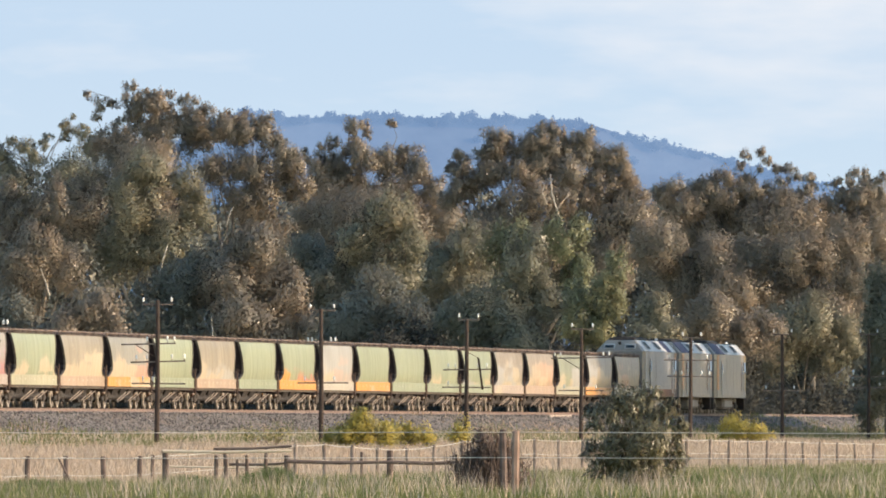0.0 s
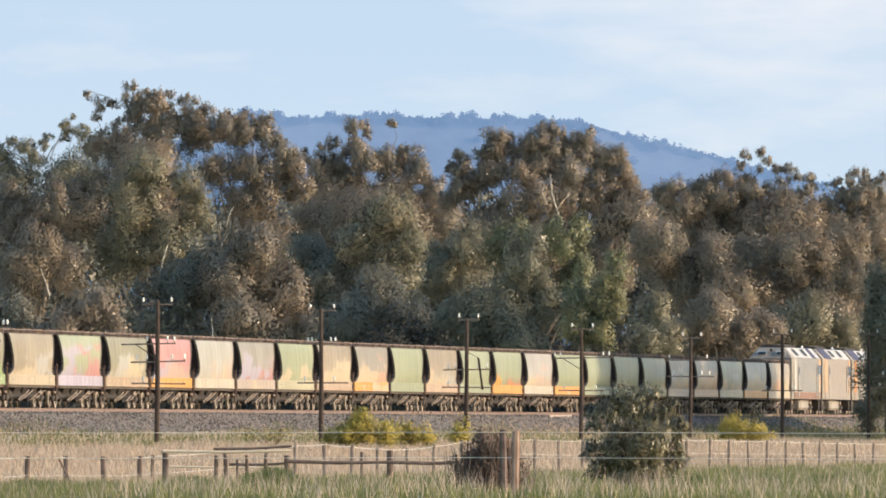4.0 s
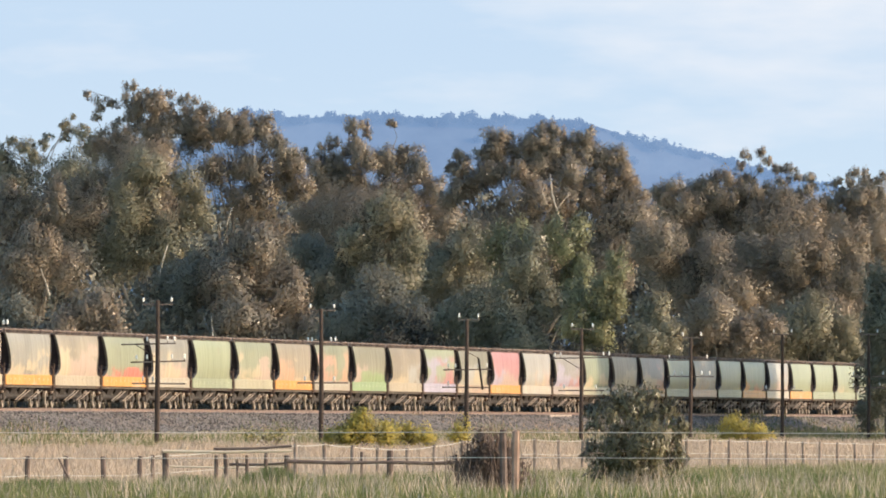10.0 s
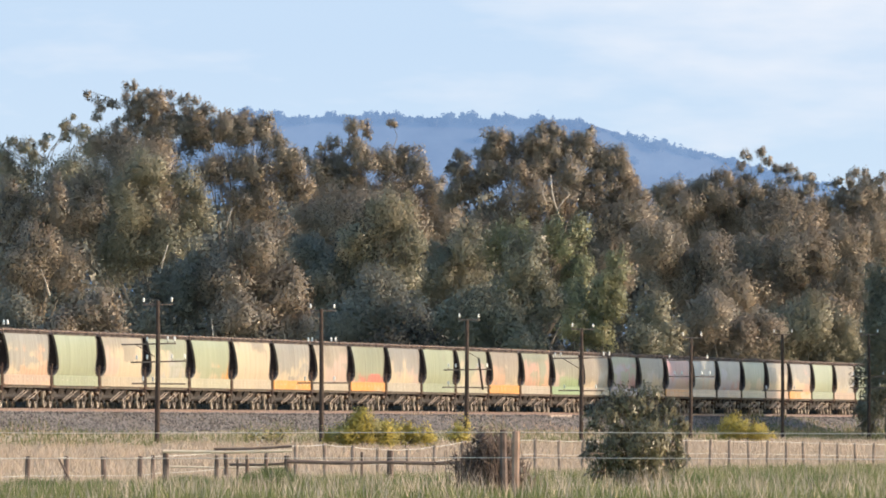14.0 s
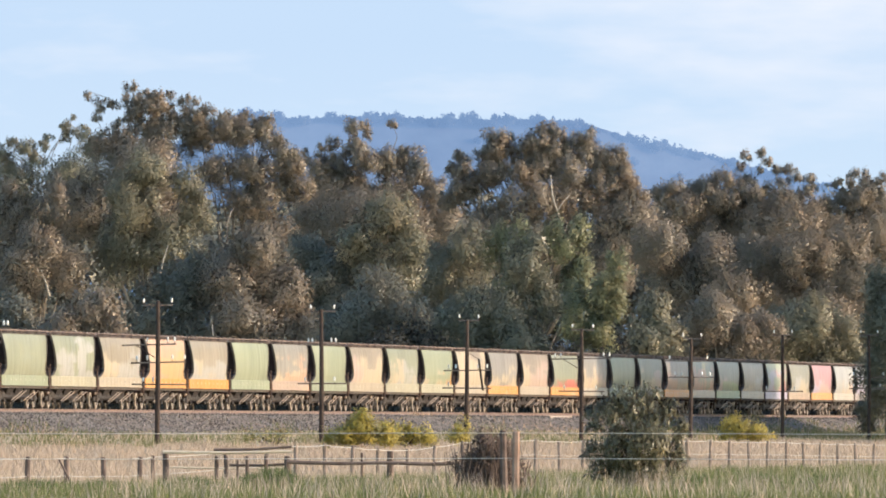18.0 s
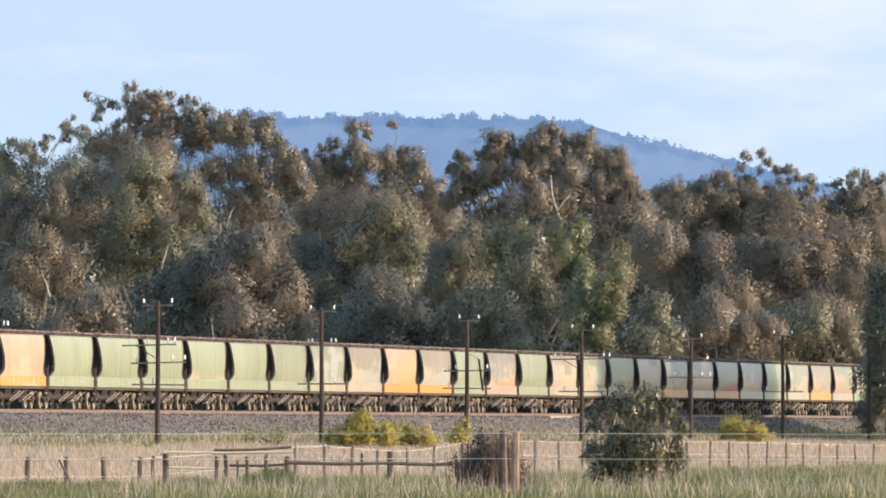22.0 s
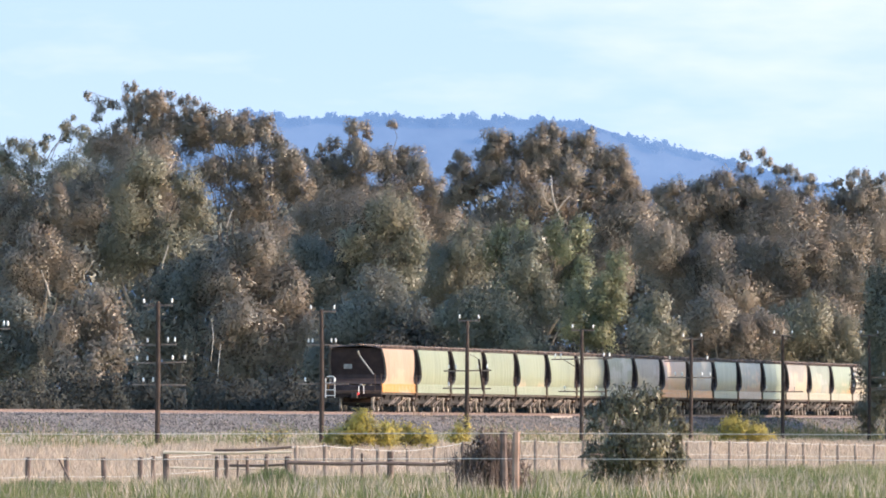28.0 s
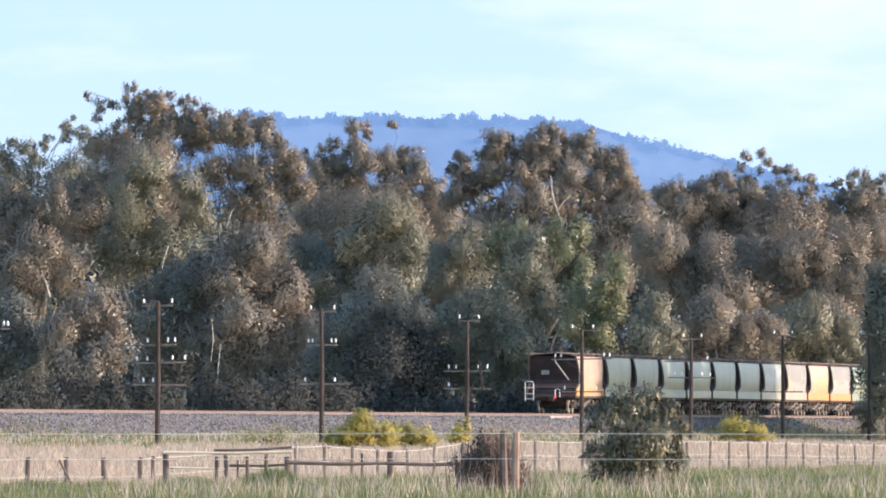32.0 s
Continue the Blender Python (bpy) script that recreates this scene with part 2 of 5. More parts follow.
# loose stones on the shoulder of the bank
rs = np.random.default_rng(21)
n = 15000
sv = -30 + 460 * rs.random(n) ** 1.25
su = 1.7 + 4.0 * rs.random(n)
sz = RAIL_Z + np.interp(su, [1.5, 2.6, 3.9, 5.3, 6.0], [-0.17, -0.26, -0.72, -1.24, -1.3]) + 0.012
size = 0.028 + 0.04 * rs.random(n)
centre = np.stack([P0.x + ALONG.x * sv + OFF.x * su, P0.y + ALONG.y * sv + OFF.y * su, sz], 1)
six = np.array([(1, 0, 0), (-1, 0, 0), (0, 1, 0), (0, -1, 0), (0, 0, 1), (0, 0, -1)], float)
pts = (centre[:, None] + six[None] * size[:, None, None] * (0.6 + 0.8 * rs.random((n, 6, 1)))).reshape(-1, 3)
tri = np.array([(0, 2, 4), (2, 1, 4), (1, 3, 4), (3, 0, 4), (2, 0, 5), (1, 2, 5), (3, 1, 5), (0, 3, 5)])
faces = (tri[None] + 6 * np.arange(n)[:, None, None]).reshape(-1)
me = bpy.data.meshes.new("ballast_stones")
me.vertices.add(6 * n)
me.vertices.foreach_set("co", pts.ravel())
me.loops.add(len(faces))
me.loops.foreach_set("vertex_index", faces.astype(np.int32))
me.polygons.add(8 * n)
me.polygons.foreach_set("loop_start", np.arange(0, 24 * n, 3, dtype=np.int32))
me.update(calc_edges=True)
k = Mat("loose_ballast", 0.9)
me.materials.append(k.done(k.ramp(k.island(), (0.0, (0.052, 0.048, 0.048)), (0.7, (0.124, 0.113, 0.108)), (1.0, (0.280, 0.255, 0.240)))))
tagged(part("ballast_stones", me, None, ballast), "loose grey ballast stones", kind="stuff")

track = base("railway_track", pose(P0.x, P0.y, RAIL_Z), "straight single railway track with brown rails", "track", kind="structure")
for u in (-0.835, 0.835):
    s = Shape()
    prof = [(-0.07, -0.16), (0.07, -0.16), (0.07, -0.145), (0.012, -0.12), (0.012, -0.04), (0.036, -0.03), (0.036, 0.0), (-0.036, 0.0), (-0.036, -0.03), (-0.012, -0.04), (-0.012, -0.12), (-0.07, -0.145)]
    s.rings([[tuple((plan(u + a, v) - P0).to_2d()) + (b,) for a, b in prof] for v in (-520, 1040)])
    part("rail", s, RAIL, track)
sl = Shape().box(-1.3, 1.3, -0.12, 0.12, -0.24, -0.15, 0.02).mesh("sleeper")
for i in range(280):
    ob = part("sleeper", sl, CONCRETE, track)
    ob.matrix_basis = Matrix.Translation(ALONG * (-30 + 1.37 * i)) @ pose(0, 0, 0, 0, 0, TRACK_TURN)

# ------------------------------------------------------------ the grain train
SPEED = 21.15
PITCH = 14.2
TRAIN = []

GREEN, MOSS, TAN, GREY, OLIVE = (0.232, 0.254, 0.166), (0.222, 0.234, 0.160), (0.254, 0.214, 0.160), (0.235, 0.219, 0.192), (0.201, 0.188, 0.132)
WHITE, PINK, PEACH, CREAM, ORANGE = (0.327, 0.320, 0.298), (0.361, 0.174, 0.174), (0.417, 0.263, 0.174), (0.417, 0.347, 0.243), (0.500, 0.229, 0.042)
AMBER = (0.463, 0.294, 0.134)
RED, LILAC, LIME, BLUSH, SALMON = (0.444, 0.132, 0.104), (0.320, 0.292, 0.361), (0.215, 0.285, 0.146), (0.389, 0.292, 0.243), (0.417, 0.243, 0.181)

def wagon_paint(name, coat, patch, amount, second, top, seed):
    """Faded hopper paint with rain streaks, rust and overpainted patches low on the side."""
    k = Mat(name, 0.30)
    k.b.inputs["Specular IOR Level"].default_value = 0.28
    streak = k.noise(1.0, 4, k.scaled(0.3, 0.6, 0.22, (seed, seed * 1.7, 0)))
    col = k.mix(k.step(streak, 0.42, 0.80), coat, tuple(0.74 * c for c in coat))
    if coat not in (GREEN, PINK, PEACH, SALMON):
        grime = k.noise(1.0, 3, k.scaled(0.3, 0.45, 0.35, (seed * 4.1, seed, 3)))
        col = k.mix(k.math("MULTIPLY", k.step(k.math("ADD", k.axis(2), k.math("MULTIPLY", grime, 2.6)), 3.4, 4.5), 0.55), col, tuple(0.62 * c * f for c, f in zip(coat, (1.06, 1.0, 0.92))))
    fade = k.noise(0.35, 2, k.scaled(1, 1, 1, (0, seed * 3.1, seed)))
    col = k.mix(k.math("MULTIPLY", k.step(fade, 0.4, 0.7), 0.4), col, tuple(min(1, 1.2 * c + 0.04) for c in coat))
    if amount > 0:
        z = k.axis(2)
        low = k.math("MULTIPLY", k.step(z, top + 0.35, top - 0.75), 0.30)
        blob = k.noise(1.0, 3, k.scaled(0.5, 0.20, 0.7, (seed * 2.3, seed * 5.7, seed)), 0.6)
        wob = k.n.new("ShaderNodeVectorMath")
        wob.operation = "ADD"
        k.l.new(k.scaled(0.001, 0.30, 1.25, (seed * 1.1, seed * 7.3, seed * 2.9)), wob.inputs[0])
        jit = k.n.new("ShaderNodeTexNoise")
        jit.inputs["Scale"].default_value = 2.5
        k.l.new(k.co, jit.inputs["Vector"])
        part_jit = k.n.new("ShaderNodeVectorMath")
        part_jit.operation = "SCALE"
        part_jit.inputs["Scale"].default_value = 0.35
        k.l.new(jit.outputs["Color"], part_jit.inputs[0])
        k.l.new(part_jit.outputs[0], wob.inputs[1])
        block = k.n.new("ShaderNodeTexVoronoi")
        block.distance = "CHEBYCHEV"
        block.inputs["Scale"].default_value, block.inputs["Randomness"].default_value = 1.0, 0.75
        k.l.new(wob.outputs[0], block.inputs["Vector"])
        sep = k.n.new("ShaderNodeSeparateColor")
        k.l.new(block.outputs["Color"], sep.inputs[0])
        heap = k.math("ADD", k.math("MULTIPLY", blob, 0.6), k.math("MULTIPLY", sep.outputs[0], 0.32))
        drip = k.noise(1.0, 3, k.scaled(0.3, 1.3, 0.30, (seed * 3.3, seed * 2.1, 1)), 0.6)
        heap = k.math("ADD", heap, k.math("MULTIPLY", k.math("SUBTRACT", drip, 0.5), 0.30))
        mask = k.step(k.math("ADD", heap, low), 0.74 - 0.26 * amount, 0.82 - 0.26 * amount)
        mask = k.math("MULTIPLY", mask, k.step(z, top + 0.55, top + 0.25))
        tint = k.math("ADD", k.noise(1.0, 2, k.scaled(0.6, 0.35, 0.9, (seed, 4 + seed * 2.9, 2))), k.math("MULTIPLY", k.axis(1), 0.09 if second == PINK or int(seed) % 2 else -0.05))
        col = k.mix(k.math("MULTIPLY", mask, k.math("ADD", 0.55, k.math("MULTIPLY", drip, 0.7))), col, k.mix(k.step(k.math("ADD", k.math("MULTIPLY", tint, 0.6), k.math("MULTIPLY", sep.outputs[1], 0.4)), 0.46, 0.54), patch, second))
    rust = k.noise(1.0, 5, k.scaled(1, 2.2, 0.8, (seed, 0, seed)), 0.65)
    col = k.mix(k.step(rust, 0.64, 0.76), col, (0.20, 0.13, 0.085))
    dents = k.math("ADD", k.noise(1.0, 2, k.scaled(0.4, 1.5, 0.16, (seed, seed * 1.3, 5))), k.math("MULTIPLY", k.noise(2.2, 2), 0.25))
    return k.done(col, dents, 0.08)


# from the tail of the train to its head: coat, patch colour, patch amount, second patch colour, patch height, sill colour
CONSIST = [
    (PEACH, CREAM, 0.35, CREAM, 2.2, ORANGE), (GREEN, CREAM, 0, CREAM, 2, GREEN), (GREEN, CREAM, 0, CREAM, 2, GREEN),
    (GREEN, CREAM, 0, CREAM, 2, GREEN), (GREEN, CREAM, 0.05, CREAM, 2, GREEN), (GREEN, CREAM, 0, CREAM, 2, GREEN),
    (MOSS, CREAM, 0, CREAM, 2, GREEN), (MOSS, WHITE, 0.6, WHITE, 2.9, CREAM), (TAN, CREAM, 0.4, WHITE, 2.6, CREAM),
    (PEACH, CREAM, 0.5, AMBER, 2.7, ORANGE), (TAN, CREAM, 0.55, WHITE, 2.6, ORANGE), (GREEN, CREAM, 0, CREAM, 2, GREEN),
    (GREY, CREAM, 0.65, PEACH, 2.4, PEACH), (GREEN, CREAM, 0, CREAM, 2, GREEN), (TAN, CREAM, 0.5, BLUSH, 2.7, CREAM),
    (MOSS, CREAM, 0.5, WHITE, 2.6, CREAM), (GREEN, ORANGE, 0.25, CREAM, 2.1, CREAM), (TAN, CREAM, 0.85, CREAM, 3.1, CREAM),
    (GREY, CREAM, 0.5, CREAM, 2.3, ORANGE), (TAN, CREAM, 0.6, BLUSH, 2.5, CREAM),
    (MOSS, RED, 0.3, SALMON, 2.1, ORANGE), (GREY, CREAM, 0.55, BLUSH, 2.3, CREAM), (GREEN, CREAM, 0, CREAM, 2, GREEN),
    (MOSS, BLUSH, 0.5, CREAM, 2.6, CREAM), (TAN, PEACH, 0.5, CREAM, 2.4, ORANGE), (MOSS, SALMON, 0.7, PEACH, 2.7, BLUSH),
    (OLIVE, LIME, 0.6, BLUSH, 2.4, LIME), (TAN, CREAM, 0.55, WHITE, 2.4, CREAM), (GREEN, LILAC, 0.7, PINK, 2.5, LILAC),
    (OLIVE, CREAM, 0.35, WHITE, 2.4, PEACH), (PINK, BLUSH, 0.45, LILAC, 2.3, ORANGE), (WHITE, CREAM, 0.5, BLUSH, 2.2, CREAM),
    (GREY, PINK, 0.6, LILAC, 2.6, BLUSH), (GREEN, CREAM, 0.35, CREAM, 2.0, CREAM), (TAN, CREAM, 0.7, CREAM, 2.4, PEACH),
    (GREY, SALMON, 0.65, CREAM, 2.5, ORANGE), (GREEN, CREAM, 0, CREAM, 2, GREEN), (TAN, CREAM, 0.45, WHITE, 2.6, PEACH),
    (GREEN, CREAM, 0, CREAM, 2, GREEN), (GREEN, RED, 0.3, ORANGE, 1.95, ORANGE), (WHITE, CREAM, 0.55, BLUSH, 2.5, CREAM),
    (GREEN, CREAM, 0, CREAM, 2, ORANGE), (GREEN, CREAM, 0, CREAM, 2, GREEN), (GREEN, CREAM, 0.05, CREAM, 2, GREEN),
    (GREEN, WHITE, 0.25, CREAM, 2.2, GREEN), (TAN, CREAM, 0.6, WHITE, 2.6, BLUSH), (TAN, PEACH, 0.6, CREAM, 2.6, PEACH),
    (MOSS, CREAM, 0.5, WHITE, 2.5, CREAM), (GREY, CREAM, 0.6, WHITE, 2.6, ORANGE), (TAN, CREAM, 0.6, PEACH, 2.7, CREAM),
]
WORDS = {GREEN: "pale green", MOSS: "faded green", TAN: "weathered tan", GREY: "dull grey", OLIVE: "grimy olive", WHITE: "pale grey",
         PINK: "pink", PEACH: "peach", CREAM: "cream", ORANGE: "orange", RED: "red", LILAC: "lilac", LIME: "lime", BLUSH: "pale pink", SALMON: "salmon", AMBER: "amber"}

# height over the rail, half width, how far the hopper stops short of the wagon's end
HULL = [(3.32, 1.34, 0.82), (3.10, 1.40, 0.90), (2.80, 1.445, 1.08), (2.50, 1.47, 1.28), (2.20, 1.48, 1.48), (1.95, 1.475, 1.60), (1.75, 1.455, 1.58), (1.60, 1.43, 1.30), (1.47, 1.40, 0.75)]
HALF = PITCH / 2


def wheelset(bogie, y, r=0.43):
    s = Shape()
    rim = set()
    for x in (-0.84, 0.84):
        for a, b, q in ((-0.065, 0.065, r), (0.0, 0.0, 0)):
            if q:
                n = 12
                rings = []
                for dx, rr in ((-0.065, r * 0.55), (-0.065, r * 0.92), (-0.05, r), (0.05, r), (0.065, r * 0.92), (0.065, r * 0.55)):
                    rings.append([(x + dx, y + rr * math.cos(2 * math.pi * i / n), r + rr * math.sin(2 * math.pi * i / n)) for i in range(n)])
                first = len(s.f)
                s.rings(rings)
                rim |= set(range(first, len(s.f)))
        s.tube([(x - 0.072, y, r), (x + 0.072, y, r)], r * 0.60, 12)
        s.tube([(x - 0.12, y, r), (x + 0.12, y, r)], r * 0.26, 8)
    s.tube([(-1.0, y, r), (1.0, y, r)], 0.075, 8)
    ob = part("wheelset", s, WHEEL, bogie, smooth=False)
    ob.data.materials.append(DARKSTEEL)
    for p in ob.data.polygons:
        p.material_index = 0 if p.index in rim else 1
    return ob


def bogie_of(parent, y, wheels=(-0.875, 0.875), r=0.43):
    n = Shape()
    n.box(-1.0, 1.0, y - 0.18, y + 0.18, 0.48, 0.74, 0.03)
    b = part("bogie", n, STEEL, parent)
    span = wheels[-1]
    for x in (-1.0, 1.0):
        f = Shape()
        pts = [(y - span - 0.10, 0.42), (y - span - 0.10, 0.50), (y - 0.34, 0.60), (y + 0.34, 0.60), (y + span + 0.10, 0.50), (y + span + 0.10, 0.42), (y + 0.25, 0.38), (y - 0.25, 0.38)]
        f.rings([[(x + d, p, z) for p, z in pts] for d in (-0.04, 0.04)])
        part("side_frame", f, DARKSTEEL, b)
        sp = Shape()
        for dy in (-0.16, 0.0, 0.16):
            sp.tube([(x * 1.06, y + dy, 0.33), (x * 1.06, y + dy, 0.66)], 0.06, 8)
        tagged(part("spring_nest", sp, DARKSTEEL, b), kind="stuff")
    for w in wheels:
        wheelset(b, y + w, r)
    return b


def make_wagon():
    wagon = base("grain_hopper_wagon", Matrix.Identity(4), "", "wagon")
    for sx in (1, -1):
        s = Shape()
        outer = []
        for z, hw, cut in HULL:
            n = 9
            outer.append([(sx * hw, -(HALF - cut) + 2 * (HALF - cut) * i / n, z) for i in range(n + 1)])
        inner = [[(x - sx * 0.05, y, z) for x, y, z in row] for row in outer]
        s.rings(outer, cap=False, closed=False)
        s.rings(inner, cap=False, closed=False)
        for e in (0, -1):
            s.rings([[a[e], b[e]] for a, b in zip(outer, inner)], cap=False, closed=False)
        part("side_sheet", s, None, wagon, smooth=True)
        s = Shape().box(sx * 1.40 - 0.035, sx * 1.40 + 0.035, -(HALF - 0.55), HALF - 0.55, 1.04, 1.47, 0.012)
        s.box(sx * 1.44 - 0.02, sx * 1.44 + 0.03, -(HALF - 0.55), HALF - 0.55, 1.02, 1.06, 0.01)
        part("sill_panel", s, None, wagon)
        part("side_sill", Shape().box(sx * 1.33 - 0.04, sx * 1.33 + 0.04, -(HALF - 0.6), HALF - 0.6, 0.90, 1.015, 0.01), SILLGRIME, wagon)
        for e in (-1, 1):
            f = Shape()
            f.rings([[(sx * (hw + a), e * (HALF - cut) + b, z) for a, b in ((-0.07, -0.05), (0.028, -0.05), (0.028, 0.05), (-0.07, 0.05))] for z, hw, cut in HULL])
            part("edge_flange", f, FLANGE, wagon)
        s = Shape()
        for i in range(9):
            y = -5.4 + 1.35 * i
            s.box(sx * 1.442 - 0.012, sx * 1.442 + 0.012, y - 0.05, y + 0.05, 1.24, 1.32)
        tagged(part("cleat_strip", s, WHITEPAINT, wagon), kind="stuff")
        rib = Shape()
        for i in range(26):
            y = -6.4 + 0.51 * i
            rib.box(sx * 1.33 - 0.05, sx * 1.33 + 0.05, y - 0.03, y + 0.03, 3.28, 3.44 + 0.05 * ((i * 7) % 3))
        tagged(part("roof_edge_strip", rib, ROOFGRIME, wagon), kind="stuff")
        part("roof_edge_rail", Shape().box(sx * 1.34 - 0.03, sx * 1.34 + 0.03, -(HALF - 0.5), HALF - 0.5, 3.44, 3.49, 0.01), ROOFGRIME, wagon)
    for sy in (1, -1):
        s = Shape()
        s.rings([[(x * hw * 0.985, sy * (HALF - cut - 0.02), z) for x in (-1, -0.5, 0, 0.5, 1)] for z, hw, cut in HULL], cap=False, closed=False)
        s.rings([[(x * hw * 0.985, sy * (HALF - cut - 0.07), z) for x in (-1, -0.5, 0, 0.5, 1)] for z, hw, cut in HULL], cap=False, closed=False)
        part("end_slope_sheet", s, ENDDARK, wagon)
        s = Shape().box(-1.4, 1.4, min(sy * 5.7, sy * 6.75), max(sy * 5.7, sy * 6.75), 0.93, 1.12, 0.02)
        part("end_platform", s, STEEL, wagon)
        s = Shape()
        s.tube([(-sy * 0.15, sy * 6.72, 3.18), (-sy * 0.25, sy * 6.6, 2.9), (-sy * 0.95, sy * 6.5, 1.95)], 0.05, 6)
        part("diagonal_stay", s, STAYGREY, wagon)
        s = Shape()
        for x in (sy * 1.25,):
            s.tube([(x - 0.28, sy * 6.78, 0.75), (x - 0.28, sy * 6.78, 1.75), (x - 0.2, sy * 6.78, 1.85), (x + 0.12, sy * 6.78, 1.85), (x + 0.2, sy * 6.78, 1.75), (x + 0.2, sy * 6.78, 0.75)], 0.03, 6)
            for z in (0.85, 1.15, 1.5):
                s.tube([(x - 0.28, sy * 6.78, z), (x + 0.2, sy * 6.78, z)], 0.025, 6)
        part("step_ladder", s, WHITEPAINT if sy < 0 else STEEL, wagon)
        s = Shape()
        s.tube([(-sy * 1.38, sy * 6.7, 1.1), (-sy * 1.38, sy * 6.7, 2.0), (-sy * 1.05, sy * 6.7, 2.0), (-sy * 1.05, sy * 6.7, 1.1)], 0.025, 6)
        part("handrail", s, STEEL, wagon)
        s = Shape().box(-0.62, -0.18, min(sy * 6.52, sy * 6.55), max(sy * 6.52, sy * 6.55), 2.25, 2.5)
        part("data_plate", s, STAYGREY, wagon)
        s = Shape().box(-0.16, 0.16, min(sy * 6.6, sy * 7.09), max(sy * 6.6, sy * 7.09), 0.72, 1.0, 0.04)
        part("coupler", s, DARKSTEEL, wagon)
        s = Shape().tube([(0.22, sy * 6.85, 0.95), (0.22, sy * 6.85, 1.35), (0.34, sy * 6.85, 1.45), (0.48, sy * 6.85, 1.35), (0.48, sy * 6.85, 0.95)], 0.03, 6)
        part("uncoupling_handle", s, WHITEPAINT if sy < 0 else STEEL, wagon)
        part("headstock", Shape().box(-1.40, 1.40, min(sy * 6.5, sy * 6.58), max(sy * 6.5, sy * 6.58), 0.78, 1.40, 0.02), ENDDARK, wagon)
        bogie_of(wagon, sy * 4.95)
    s = Shape()
    arc = [(-1.34, 3.31), (-0.9, 3.40), (-0.3, 3.44), (0.3, 3.44), (0.9, 3.40), (1.34, 3.31)]
    s.rings([[(x, y, z) for x, z in arc] for y in (-(HALF - 0.55), HALF - 0.55)], cap=False, closed=False)
    s.rings([[(x, y, z - 0.05) for x, z in arc] for y in (-(HALF - 0.55), HALF - 0.55)], cap=False, closed=False)
    part("roof", s, ROOFGRIME, wagon)
    part("roof_walkway", Shape().box(-0.3, 0.3, -HALF + 0.05, HALF - 0.05, 3.50, 3.54, 0.01), ROOFGRIME, wagon)
    for i in range(4):
        y = -4.8 + 3.2 * i
        s = Shape().box(0.42, 1.05, y - 1.25, y + 1.25, 3.38, 3.47, 0.03)
        s.box(-1.05, -0.42, y - 1.25, y + 1.25, 3.38, 3.47, 0.03)
        part("roof_hatch", s, ROOFGRIME, wagon)
    part("centre_sill", Shape().box(-0.28, 0.28, -6.7, 6.7, 0.70, 0.98, 0.02), DARKSTEEL, wagon)
    for y in (-2.35, 0.0, 2.35):
        s = Shape()
        s.rings([[(x * 1.25, y + d * 1.1, 1.0) for x, d in ((-1, -1), (1, -1), (1, 1), (-1, 1))], [(x * 0.9, y + d * 0.35, 0.42) for x, d in ((-1, -1), (1, -1), (1, 1), (-1, 1))], [(x * 0.9, y + d * 0.35, 0.3) for x, d in ((-1, -1), (1, -1), (1, 1), (-1, 1))]])
        part("discharge_chute", s, DARKSTEEL, wagon)
    for y in (-2.3, 1.2):
        for sx in (1, -1):
            for d in (0.0, 1.0):
                part("door_lever", Shape().tube([(sx * 1.30, y - 0.9 + d, 0.36), (sx * 1.36, y + 2.0 + d, 0.80)], 0.022, 6), LEVER, wagon)
    # dark filler block added to keep the space under the wagon dark
    part("brake_rigging", Shape().box(-1.02, 1.02, -3.9, 3.9, 0.42, 0.80, 0.08), DARKSTEEL, wagon)
    part("air_reservoir", Shape().tube([(-0.9, -1.6, 0.72), (-0.9, -0.4, 0.72)], 0.2, 10), DARKSTEEL, wagon)
    return wagon


model = make_wagon()
for i, (coat, patch, amount, second, top, sill) in enumerate(CONSIST):
    w = model if i == 0 else copy_thing(model, Matrix.Identity(4))
    side = wagon_paint("hopper_side_paint", coat, patch, amount, second, top, 1.0 + i * 3.37)
    sill_coat = sill if sill in (ORANGE, GREEN, LIME, LILAC) else tuple(0.5 * p + 0.5 * q for p, q in zip(coat, sill))
    band = wagon_paint("hopper_sill_paint", sill_coat, CREAM, 0.15 if sill in (ORANGE, PEACH, BLUSH) else 0, sill, 1.5, 2.0 + i * 1.91)
    for o in w.children:
        if o.name.startswith("side_sheet") or o.name.startswith("sill_panel"):
            if not o.data.materials:
                o.data.materials.append(side)
            o.material_slots[0].link = "OBJECT"
            o.material_slots[0].material = side if o.name.startswith("side") else band
    note = WORDS[coat] + " grain hopper wagon, " + ((WORDS[patch] + " paint patches, ") if amount > 0.2 else "clean curved sides, ") + WORDS[sill] + " sill"
    tagged(w, note, "wagon", "wagons of the grain train")
    TRAIN.append((w, PITCH * (i - 20) + HALF))
k = Mat("red_tail_lamp", 0.3)
k.b.inputs["Emission Color"].default_value, k.b.inputs["Emission Strength"].default_value = (1, 0.06, 0.05, 1), 0.7
TAILRED = k.done((0.5, 0.03, 0.03))
part("tail_lamp", Shape().tube([(0.22, -7.0, 0.95), (0.22, -6.9, 0.95)], 0.05, 10), TAILRED, model, "small red tail lamp beside the coupler")

